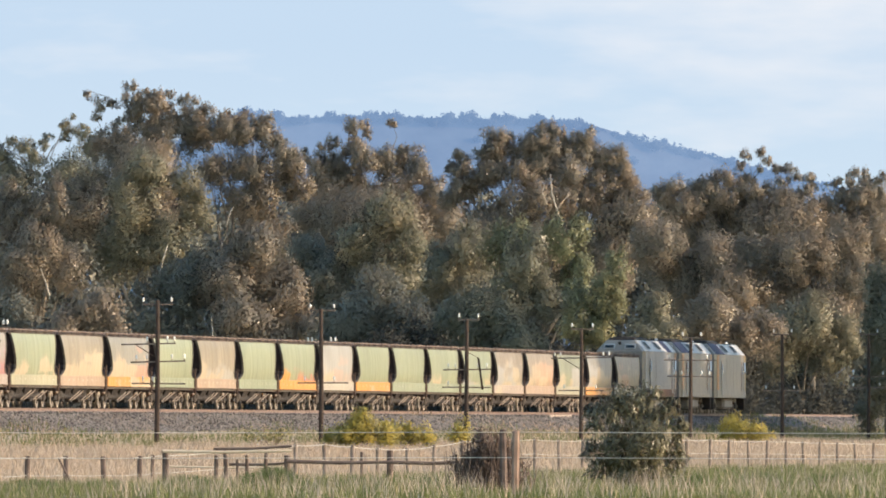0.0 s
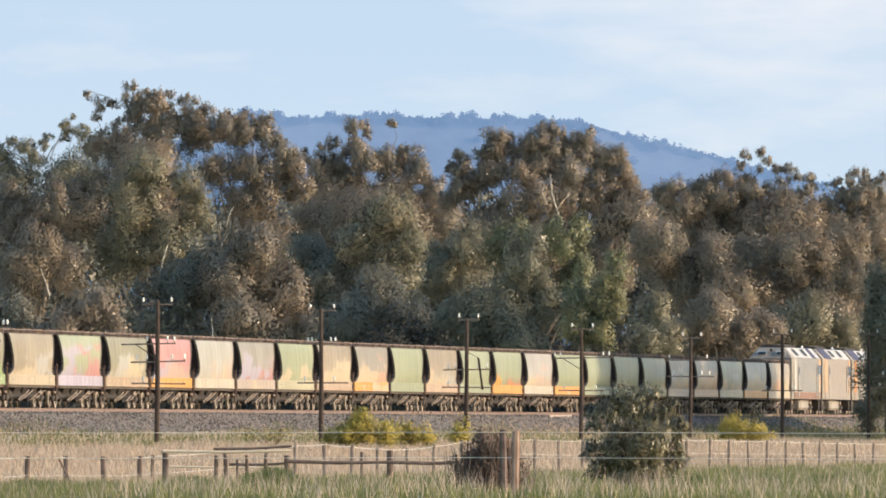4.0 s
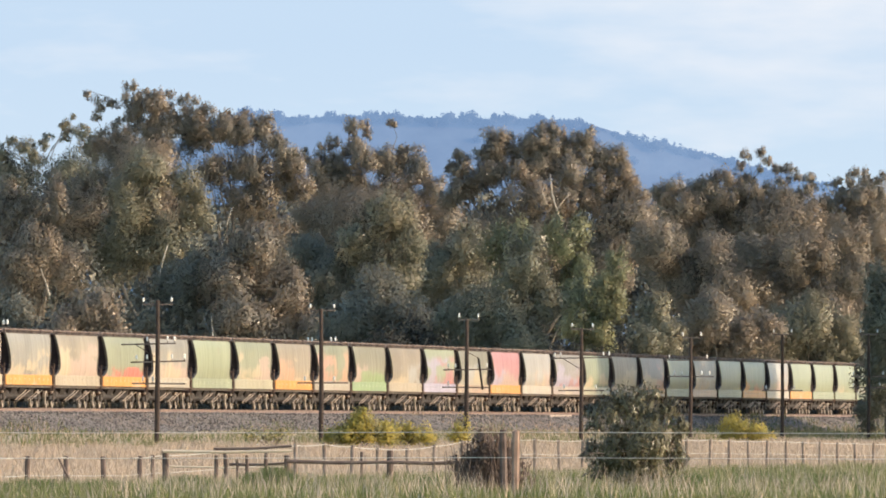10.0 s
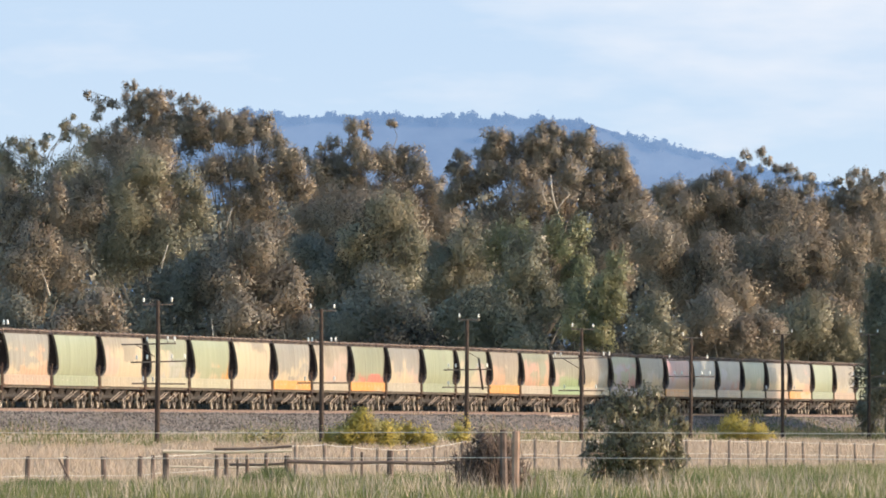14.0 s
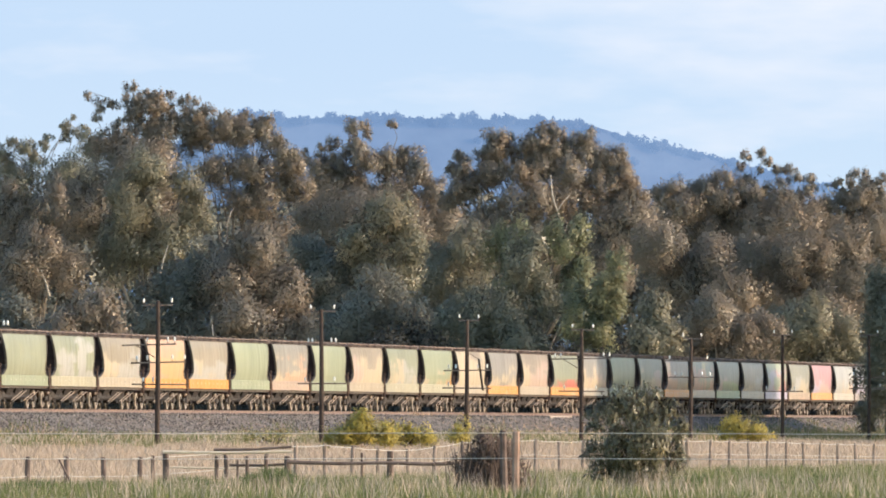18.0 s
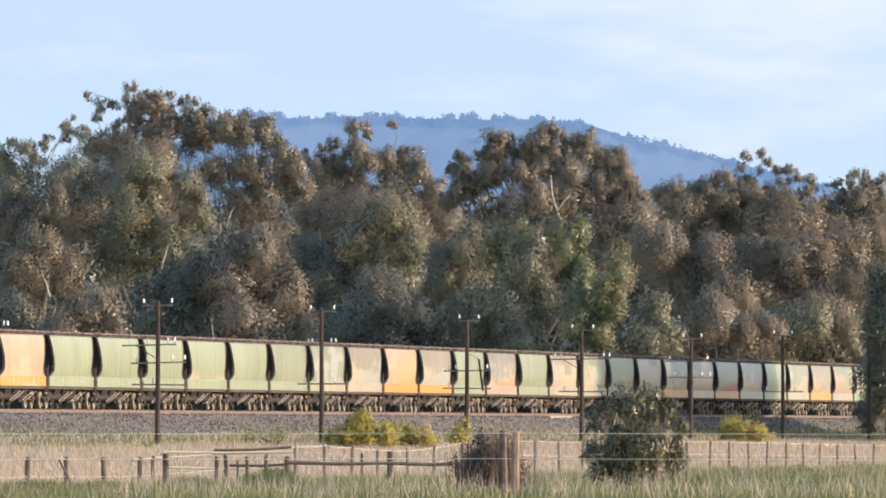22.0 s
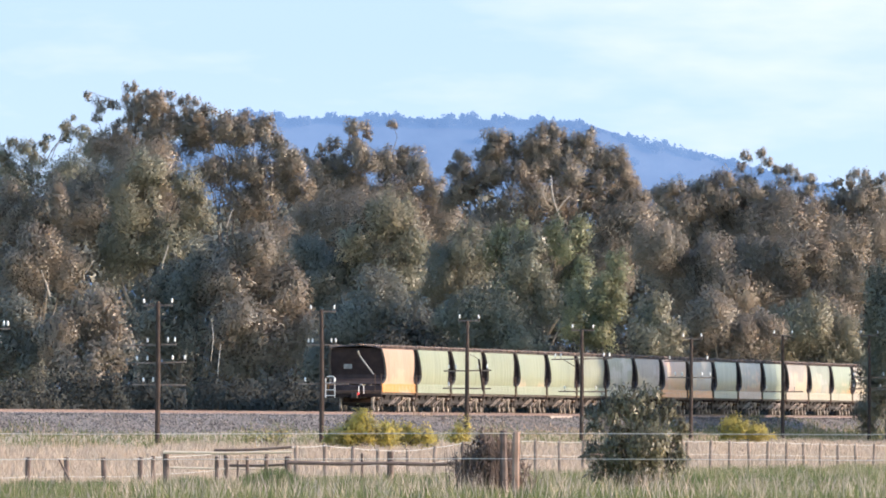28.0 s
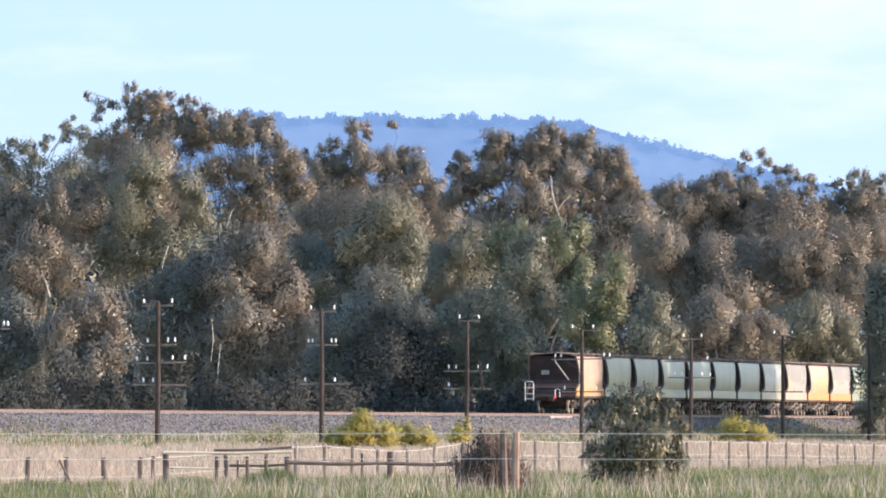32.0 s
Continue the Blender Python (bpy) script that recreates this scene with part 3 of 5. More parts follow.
# three diesel locomotives with full-width bodies
SILVER = worn("loco_silver_grey", (0.212, 0.196, 0.186), (0.306, 0.284, 0.266), 1.2, 0.30, 0.15)
LOCOPEACH = worn("loco_faded_orange", (0.50, 0.27, 0.14), (0.60, 0.37, 0.22), 1.5, 0.4)
LOCOSAND = worn("loco_sand", (0.245, 0.207, 0.180), (0.330, 0.280, 0.240), 1.2, 0.35, 0.1)
LOCOROOF = worn("loco_roof_grey", (0.230, 0.205, 0.180), (0.330, 0.300, 0.262), 1.2, 0.6)
LOCOWHITE = worn("loco_white", (0.40, 0.385, 0.36), (0.54, 0.52, 0.49), 1.2, 0.40)
LOCOBLUE = worn("loco_dark_blue", (0.030, 0.032, 0.075), (0.060, 0.064, 0.125), 1.2, 0.75)
LOCOGOLD = worn("loco_gold", (0.442, 0.289, 0.102), (0.527, 0.374, 0.170), 1.2, 0.4)
LOCOORANGE = worn("loco_orange", (0.595, 0.221, 0.051), (0.663, 0.289, 0.085), 1.5, 0.4)
LOCOGRIME = worn("loco_rusty_skirt", (0.12, 0.075, 0.06), (0.26, 0.15, 0.11), 2.5, 0.7)
GRILLE = worn("dark_grille", (0.010, 0.010, 0.012), (0.030, 0.028, 0.030), 8, 0.6)
GLASS = Mat("cab_glass", 0.06).done((0.02, 0.025, 0.03))
LOCO_LEN = 19.4


def make_loco(side, skirt, tail, front, label):
    e = base("diesel_locomotive", Matrix.Identity(4), label, "locomotive", "locomotives of the grain train")
    h = LOCO_LEN / 2 - 0.85
    dark = ((-h + 0.75, -h + 5.2),) if side is not SILVER else ((h - 5.4, h - 3.0),)
    hw = 1.47
    lower = [(-hw, 1.0), (hw, 1.0), (hw, 3.68), (-hw, 3.68)]
    s = Shape().rings([[(x * (0.93 if abs(y) == h else 1), y - (0.0 if abs(y) < h else 0), z) for x, z in lower] for y in (-h, -h + 0.7, h - 0.7, h)])
    part("carbody", s, side, e)
    upper = [(-hw, 3.685), (hw, 3.685), (0.84, 4.36), (-0.84, 4.36)]
    s = Shape().rings([[(x * (0.93 if abs(y) == h else 1), y * (1 if z < 4 or abs(y) < h else 0.93), z) for x, z in upper] for y in (-h, -h + 0.7, h - 0.7, h)])
    part("roof", s, LOCOROOF, e)
    for sx in (1, -1):
        part("cant_panel", Shape().rings([[(sx * 1.478, y, 3.70), (sx * 0.87, y, 4.355), (sx * 0.82, y, 4.32), (sx * 1.42, y, 3.69)] for y in (-h + 0.78, h - 0.78)]), LOCOWHITE, e)
        for y0, y1 in dark:
            part("roof_panel", Shape().rings([[(sx * 1.49, y, 3.70), (sx * 0.88, y, 4.375), (sx * 0.80, y, 4.33), (sx * 1.40, y, 3.69)] for y in (y0, y1)]), LOCOBLUE, e)
    part("radiator_hood", Shape().box(-0.8, 0.8, -h + 1.2, -h + 7.2, 4.34, 4.52, 0.06), DARKSTEEL, e)
    for i in range(3):
        y = -h + 2.0 + 2.1 * i
        part("radiator_fan", Shape().tube([(0, y, 4.50), (0, y, 4.57)], 0.62, 14), GRILLE, e)
    for sy in (1, -1):
        for x in (-0.62, 0.62):
            y = sy * (h - 0.30)
            for name, mat, g, out in (("window_surround", LOCOWHITE, 0.07, 0.0), ("end_window", GLASS, 0.0, 0.03)):
                part(name, Shape().rings([[(x - 0.27 - g, y + sy * (0.20 + out), 3.91 - g), (x + 0.27 + g, y + sy * (0.20 + out), 3.91 - g), (x + 0.25 + g, y + sy * (0.04 + out), 4.08 + g), (x - 0.25 - g, y + sy * (0.04 + out), 4.08 + g)],
                                          [(x - 0.27 - g, y - sy * 0.3, 3.91 - g), (x + 0.27 + g, y - sy * 0.3, 3.91 - g), (x + 0.25 + g, y - sy * 0.4, 4.08 + g), (x - 0.25 - g, y - sy * 0.4, 4.08 + g)]]), mat, e)
        part("marker_light", Shape().tube([(0, sy * (h - 0.3), 4.18), (0, sy * (h - 0.12), 4.18)], 0.10, 10), GLASS, e)
    part("roof_gutter", Shape().box(-0.86, 0.86, -h + 0.9, h - 0.9, 4.355, 4.39, 0.01), GRILLE, e)
    for sx in (1, -1):
        for y0, y1 in ((-h + 6.3, -h + 8.2), (h - 6.2, h - 4.4)) if dark[0][0] < 0 else ((-h + 3.0, -h + 4.6), (-0.6, 1.2)):
            s = Shape()
            a, b = (sx * 1.37, 3.835), (sx * 0.98, 4.255)
            s.rings([[(a[0] + d, y, a[1] + 0.02 + d * sx * 0.5) if k == 0 else (b[0] + d, y, b[1] + 0.02 + d * sx * 0.5) for k in (0, 1)] for y in (y0, y1) for d in (sx * 0.012,)], cap=False, closed=False)
            part("roof_grille", s, GRILLE, e)
        part("skirt_band", Shape().box(min(sx * 1.475, sx * 1.50), max(sx * 1.475, sx * 1.50), -h + 0.72, h - 0.72, 1.02, 1.45), skirt, e)
        part("end_panel", Shape().box(min(sx * 1.475, sx * 1.495), max(sx * 1.475, sx * 1.495), -h + 0.72, -h + 1.9, 1.47, 3.65), tail, e)
        part("end_panel", Shape().box(min(sx * 1.475, sx * 1.495), max(sx * 1.475, sx * 1.495), h - 1.7, h - 0.72, 1.47, 3.65), front, e)
        for y in (-h + 3.2, h - 3.1):
            d = part("cab_door", Shape().box(min(sx * 1.475, sx * 1.51), max(sx * 1.475, sx * 1.51), y, y + 0.62, 1.2, 3.3, 0.01), side, e)
            part("door_glass", Shape().box(min(sx * 1.512, sx * 1.52), max(sx * 1.512, sx * 1.52), y + 0.14, y + 0.48, 2.5, 3.1), GLASS, d)
        part("cab_side_window", Shape().box(min(sx * 1.48, sx * 1.515), max(sx * 1.48, sx * 1.515), h - 1.85, h - 0.9, 2.6, 3.25, 0.01), GLASS, e)
        for i in range(4):
            y = -2.6 + 1.9 * i
            part("engine_room_door", Shape().box(min(sx * 1.475, sx * 1.49), max(sx * 1.475, sx * 1.482), y, y + 1.88, 1.6, 3.4, 0.003), side, e)
        for y in (-h + 3.05, h - 1.9):
            part("grab_rail", Shape().tube([(sx * 1.53, y, 1.1), (sx * 1.53, y, 2.7)], 0.025, 6), WHITEPAINT, e)
    for sy in (1, -1):
        bogie_of(e, sy * 5.9, (-1.75, 0.0, 1.75), 0.5)
        part("coupler", Shape().box(-0.16, 0.16, min(sy * h, sy * (h + 0.84)), max(sy * h, sy * (h + 0.84)), 0.72, 1.0, 0.04), DARKSTEEL, e)
        part("pilot", Shape().box(-1.35, 1.35, min(sy * (h - 0.2), sy * (h + 0.05)), max(sy * (h - 0.2), sy * (h + 0.05)), 0.25, 1.0, 0.05), DARKSTEEL, e)
        s = Shape()
        for x in (-0.55, 0.55):
            s.box(x - 0.42, x + 0.42, min(sy * (h - 0.02), sy * (h + 0.03)), max(sy * (h - 0.02), sy * (h + 0.03)), 2.75, 3.4, 0.01)
        part("windscreen", s, GLASS, e)
    part("fuel_tank", Shape().box(-1.3, 1.3, -2.4, 2.4, 0.28, 0.95, 0.15), LOCOROOF, e)
    part("horn", Shape().tube([(0.3, h - 1.6, 4.44), (0.3, h - 1.0, 4.46)], [0.04, 0.10], 8), WHITEPAINT, e)
    return e


for i, args in enumerate((
        (LOCOSAND, LOCOSAND, LOCOORANGE, LOCOGOLD, "sand-grey diesel locomotive with gold nose leading the grain train"),
        (LOCOSAND, LOCOSAND, LOCOPEACH, LOCOPEACH, "sand-grey diesel locomotive with orange end panels, second of three"),
        (SILVER, LOCOGRIME, LOCOWHITE, LOCOPEACH, "silver-grey diesel locomotive with rusty brown skirt coupled to the wagons"))):
    TRAIN.append((make_loco(*args), 484.2 - LOCO_LEN * (i + 0.5)))

# ------------------------------------------------------------ trees

def unit(a):
    return a / (np.linalg.norm(a, axis=1)[:, None] + 1e-9)


def leafage(name, lobes, material, density=1.0, leaf=0.20, droop=0.7, seed=1, billow=1.0, slim=0.40, fuzz=0.60):
    """A crown: each lobe (x, y, z, radius across, radius up) is heaped from rounded billows, each a domed shell of small hanging leaves round a sparse core."""
    r = np.random.default_rng(seed)
    cs, al, ac, no = [], [], [], []

    def leaves(centre, face, round_, size):
        k = len(centre)
        face = unit(face)
        a = r.normal(size=(k, 3)) * (1 - 0.6 * droop)
        a[:, 2] += droop
        a = unit(a - face * np.sum(a * face, axis=1)[:, None])
        s = (size * (0.6 + 0.8 * r.random(k)))[:, None]
        cs.append(centre)
        al.append(-a * s * 0.5)
        ac.append(np.cross(a, face) * s * slim)
        no.append(unit(round_))

    for x, y, z, rx, rz in lobes:
        if rx < 1.0:
            rx, rz = 1.3 * rx, 1.25 * rz
        mean = (rx * rx * rz) ** (1 / 3)
        count = int(9 + 8.5 * min(4.0, mean))
        d = r.normal(size=(count, 3))
        d[:, 1] -= 0.25
        d = unit(d)
        rad = 0.30 + 0.72 * r.random(count) ** 0.5
        where = d * rad[:, None] * np.array([rx, rx, rz]) * 0.88
        size = billow * (0.15 + 0.24 * r.random(count) ** 1.5) * mean + (0.10 if mean > 1.0 else 0.05)
        for i in range(count):
            k = max(10, int(density * 400 * size[i] ** 2 / (leaf / 0.2) ** 2))
            q = r.normal(size=(k, 3))
            q[:, 2] += 0.35
            q = unit(q)
            shell = size[i] * (0.52 + fuzz * 1.35 * r.random(k))[:, None] * np.array([1.0, 1.0, 0.95 + 0.6 * r.random()])
            p = where[i] + q * shell
            p[:, 2] -= 0.45 * size[i] * (q[:, 0] ** 2 + q[:, 1] ** 2)
            j = r.normal(size=(k, 3))
            j[r.random(k) < 0.09] *= 9.0
            leaves(p + np.array([x, y, z]), 0.6 * q + 0.5 * d[i] + 0.6 * j, 0.85 * q + 0.55 * d[i] + 0.20 * j, leaf)
            m = int(4 + 7 * density)
            j = r.normal(size=(m, 3))
            leaves(where[i] + j * 0.24 * size[i] + np.array([x, y, z]), r.normal(size=(m, 3)), j + d[i], min(0.30, 0.5 * size[i]))
    return cards(name, *(np.concatenate(q) for q in (cs, al, ac)), material, np.concatenate(no))


def gum(x, y, lobes, tone, label, seed, density=0.88, girth=0.38, lean=0.0, leaf=0.12, name="gum_tree", group="gums behind the railway"):
    """A river gum: forked pale trunk and limbs that reach every lobe of the crown. Lobes: aside, back, up, radius, half height."""
    r = random.Random(seed)
    z0 = ground_xy(x, y) - 0.15
    tree = base(name, pose(x, y, z0), label, "tree", group)
    top = max(l[2] for l in lobes)
    fork = Vector((lean, 0, max(1.2, 0.30 * top)))
    s = Shape()
    s.tube([(0, 0, 0), (lean * 0.3 + r.uniform(-0.15, 0.15), 0, fork.z * 0.45), fork], [girth * 1.15, girth * 0.9, girth * 0.75], 8)
    heavy = [l for l in lobes if l[3] > 1.0] or lobes
    for lobe in lobes:
        dx, dy, dz, rx, rz = lobe
        w = min(1.0, max(0.22, rx / 2.8))
        tip = Vector((dx, dy, dz + 0.3 * rz))
        start = fork
        if lobe not in heavy:
            near = min(heavy, key=lambda l: (l[0] - dx) ** 2 + (l[2] - dz) ** 2 + (9 if l[2] > dz else 0))
            start = Vector((near[0] + 0.4 * (dx - near[0]), near[1], near[2]))
        mid = start.lerp(tip, 0.5) + Vector((r.uniform(-0.5, 0.5), r.uniform(-0.5, 0.5), 0.12 * (tip - start).length * r.uniform(0.2, 1.0)))
        s.tube([start, start.lerp(mid, 0.55) + Vector((r.uniform(-0.3, 0.3), 0, 0)), mid, mid.lerp(tip, 0.6) + Vector((r.uniform(-0.3, 0.3), 0, 0.2)), tip], [girth * 0.5 * w, girth * 0.4 * w, girth * 0.28 * w, girth * 0.16 * w, 0.02], 6)
        for _ in range(3):
            a = mid.lerp(tip, r.uniform(0.1, 0.8))
            b = Vector((dx + r.uniform(-0.8, 0.8) * rx, dy + r.uniform(-0.8, 0.8) * rx, dz + r.uniform(-0.6, 0.8) * rz))
            s.tube([a, a.lerp(b, 0.5) + Vector((0, 0, 0.15)), b], [girth * 0.14 * w, girth * 0.09 * w, 0.015], 5)
    part("trunk", s, BARK, tree, smooth=True)
    part("crown", leafage("crown", lobes, LEAF[tone], density, leaf, seed=seed), None, tree)
    return tree


def pale_limb(tree, pts, r):
    """A bare pale limb standing out in front of the crown."""
    k = len(pts) - 1
    part("limb", Shape().tube(pts, [0.68 * r * (1 - 0.55 * i / k) for i in range(k + 1)], 6), PALEBARK, tree, "bare pale grey limb", smooth=True)


gum(-22.74, 1150.0, [(-0.43, -0.44, 19.6, 3.83, 2.56), (-4.26, -0.7, 16.62, 2.98, 2.56), (0.85, -0.11, 16.2, 3.83, 2.56), (-4.05, -0.17, 25.31, 0.34, 0.38), (-3.2, 0.04, 24.59, 0.51, 0.43), (-2.56, -0.08, 24.76, 0.34, 0.34), (-3.33, 0.07, 23.61, 0.38, 0.43), (-1.92, 0.08, 24.68, 0.34, 0.38), (-0.94, -0.35, 25.95, 0.51, 0.34), (-0.77, -0.44, 25.02, 0.6, 0.51), (0.21, 0.27, 25.31, 0.51, 0.43), (1.19, -0.22, 25.19, 0.6, 0.51), (2.13, -0.17, 25.31, 0.34, 0.34), (1.96, 0.36, 24.25, 0.43, 0.43), (0.85, -0.03, 24.04, 0.6, 0.43), (-0.64, 0.33, 23.61, 0.68, 0.51), (-1.92, -0.02, 23.18, 0.38, 0.38), (-2.77, 0.1, 22.55, 0.38, 0.38), (-1.49, -0.31, 22.33, 0.6, 0.51), (3.19, 0.11, 24.89, 0.51, 0.34), (4.04, 0.24, 24.89, 0.34, 0.34), (3.62, 0.02, 24.04, 0.68, 0.43), (2.64, 0.22, 23.4, 0.6, 0.51), (-0.0, 0.21, 22.63, 0.94, 0.6), (1.49, -0.54, 22.46, 0.94, 0.6), (-0.0, 0.77, 21.18, 2.98, 1.02), (0.64, -0.4, 24.68, 1.28, 0.68), (-0.43, -0.2, 24.25, 1.11, 0.68), (1.49, 0.0, 23.31, 1.45, 0.77), (3.19, 0.2, 22.76, 1.45, 0.85), (4.04, 0.4, 21.69, 1.45, 1.02), (-2.56, 0.6, 21.69, 1.53, 0.77)], "brown", "river gum with thin airy top tufts and olive crown", 11, density=0.8)
gum(-31.2, 1180.0, [(-2.19, 0.48, 18.78, 2.62, 2.19), (3.06, 0.91, 18.78, 2.62, 2.62), (-2.19, 0.07, 22.17, 0.44, 0.35), (-1.1, -0.25, 21.73, 0.96, 0.48), (0.22, -0.35, 21.91, 0.44, 0.35), (0.65, 0.27, 22.61, 0.44, 0.22), (1.96, -0.02, 23.48, 0.44, 0.35), (1.83, 0.18, 22.78, 0.52, 0.52), (2.62, 0.35, 22.91, 0.61, 0.44), (3.71, 0.2, 22.69, 0.61, 0.52), (4.15, 0.53, 21.73, 0.96, 0.7), (2.62, -0.06, 24.14, 0.26, 0.17), (3.27, 0.2, 23.35, 0.35, 0.22), (-0.44, -0.08, 20.77, 1.22, 0.61), (-2.84, 0.4, 21.38, 0.61, 0.79), (-2.71, 0.38, 19.63, 0.7, 1.14), (1.74, -1.0, 19.63, 2.19, 0.96)], "olive", "river gum with thin airy top tufts and olive crown", 12, density=0.8)
gum_back = gum(-15.93, 1150.0, [(2.98, 0.61, 13.66, 2.98, 2.56), (-2.13, -0.45, 23.7, 0.94, 0.51), (-0.64, -0.33, 23.53, 0.85, 0.51), (0.85, 0.64, 23.53, 1.06, 0.43), (2.56, -0.07, 23.18, 0.85, 0.43), (0.43, 0.28, 22.33, 1.92, 0.94), (-1.7, -0.31, 22.12, 1.28, 1.06), (2.77, 0.01, 21.91, 1.19, 0.85), (3.83, -0.13, 21.05, 0.85, 0.85), (4.69, -0.16, 19.99, 0.77, 0.85), (1.7, 0.21, 19.99, 2.13, 1.28), (-1.28, 0.17, 19.56, 1.7, 1.28), (3.83, 0.64, 18.29, 1.28, 1.28), (1.28, 0.52, 17.43, 2.56, 1.49), (-2.55, -0.4, 22.76, 1.19, 0.85), (-0.42, -0.2, 22.76, 1.7, 0.77), (1.7, 0.0, 22.63, 1.45, 0.77), (4.05, 0.2, 19.99, 1.45, 1.19), (5.11, 0.4, 18.29, 1.19, 1.19)], "brown", "tall river gum with sunlit brownish-olive crown", 13)
gum(-6.45, 1210.0, [(0.45, -2.88, 16.17, 4.93, 3.14), (5.38, 1.09, 16.17, 2.69, 2.24), (-3.58, -0.78, 16.17, 2.69, 2.24), (0.0, -1.28, 13.03, 4.03, 2.69), (-4.48, 0.3, 21.7, 0.4, 0.58), (-3.36, 0.23, 22.37, 0.36, 0.58), (-2.24, 0.41, 22.82, 0.54, 0.54), (-2.78, 0.16, 21.7, 0.63, 0.72), (-0.54, -0.4, 24.16, 0.9, 0.54), (-0.68, 0.27, 23.04, 0.45, 0.4), (0.45, 0.31, 23.63, 0.36, 0.49), (2.46, 0.32, 24.39, 0.49, 0.27), (4.03, 0.08, 21.92, 0.81, 0.58), (3.13, 0.14, 22.28, 0.36, 0.36), (-0.0, -0.6, 21.48, 1.79, 1.12), (2.24, 0.62, 20.58, 1.57, 0.9), (-1.8, 0.1, 20.94, 1.12, 0.81), (4.48, -0.33, 20.04, 1.25, 0.9), (5.82, -0.52, 19.15, 0.9, 0.9), (0.45, 1.06, 19.01, 2.69, 1.34), (-2.69, 1.13, 18.79, 2.02, 1.34), (-3.59, -0.49, 20.13, 0.9, 0.63), (3.58, 0.63, 18.34, 1.79, 1.34), (-3.59, -0.4, 21.03, 1.34, 0.72), (-0.68, -0.2, 22.28, 1.52, 0.72), (2.24, 0.0, 21.7, 1.52, 0.81), (4.48, 0.2, 20.8, 1.17, 0.81), (-1.8, 0.4, 20.13, 1.79, 1.08)], "brown", "tall river gum with sunlit brownish-olive crown", 14, density=0.85)
gum_forked = gum(7.56, 1160.0, [(6.45, -0.86, 15.6, 2.58, 2.58), (-3.86, 0.15, 14.74, 3.44, 2.58), (0.0, -0.92, 14.31, 3.44, 2.58), (5.16, -1.01, 13.02, 2.58, 2.58), (-7.0, -0.06, 20.08, 0.34, 0.43), (-6.23, -0.31, 20.94, 0.6, 0.47), (-3.65, -0.26, 22.31, 0.95, 0.52), (-2.53, 0.2, 22.23, 0.43, 0.6), (-3.87, 0.67, 21.02, 1.5, 0.77), (-0.64, -0.72, 22.1, 1.29, 0.77), (0.22, 0.14, 22.96, 0.95, 0.52), (1.16, -0.37, 22.44, 0.52, 0.69), (2.24, 0.27, 21.88, 0.95, 0.77), (3.31, -0.17, 22.53, 0.69, 0.6), (5.37, 0.47, 20.81, 0.95, 0.64), (6.45, 0.56, 18.87, 0.86, 0.77), (7.3, 0.01, 17.93, 0.77, 0.69), (4.3, 0.79, 20.16, 1.29, 1.07), (1.72, -0.38, 19.73, 1.72, 1.29), (-1.72, -0.94, 19.73, 1.93, 1.29), (-4.72, 0.18, 19.3, 1.5, 1.2), (-0.86, -1.35, 17.59, 2.58, 1.29), (2.58, -0.74, 17.59, 2.15, 1.5), (5.59, -0.17, 17.16, 1.5, 1.29), (6.88, 0.2, 15.87, 1.5, 0.86), (-6.01, -0.4, 19.95, 1.29, 0.86), (-3.44, -0.2, 21.54, 1.46, 0.77), (-1.29, 0.0, 21.37, 1.46, 0.86), (0.65, 0.2, 21.37, 1.89, 0.95), (3.22, 0.4, 21.24, 1.46, 0.95), (5.59, 0.6, 19.73, 1.37, 1.03), (-6.01, -0.4, 18.44, 1.46, 1.12), (-3.87, -0.2, 19.73, 1.55, 1.03), (-6.87, 0.0, 17.8, 1.12, 0.86), (-0.43, 0.2, 20.16, 2.15, 1.12), (4.3, 0.4, 18.87, 1.72, 1.12)], "brown", "tall river gum with sunlit brownish-olive crown", 15)
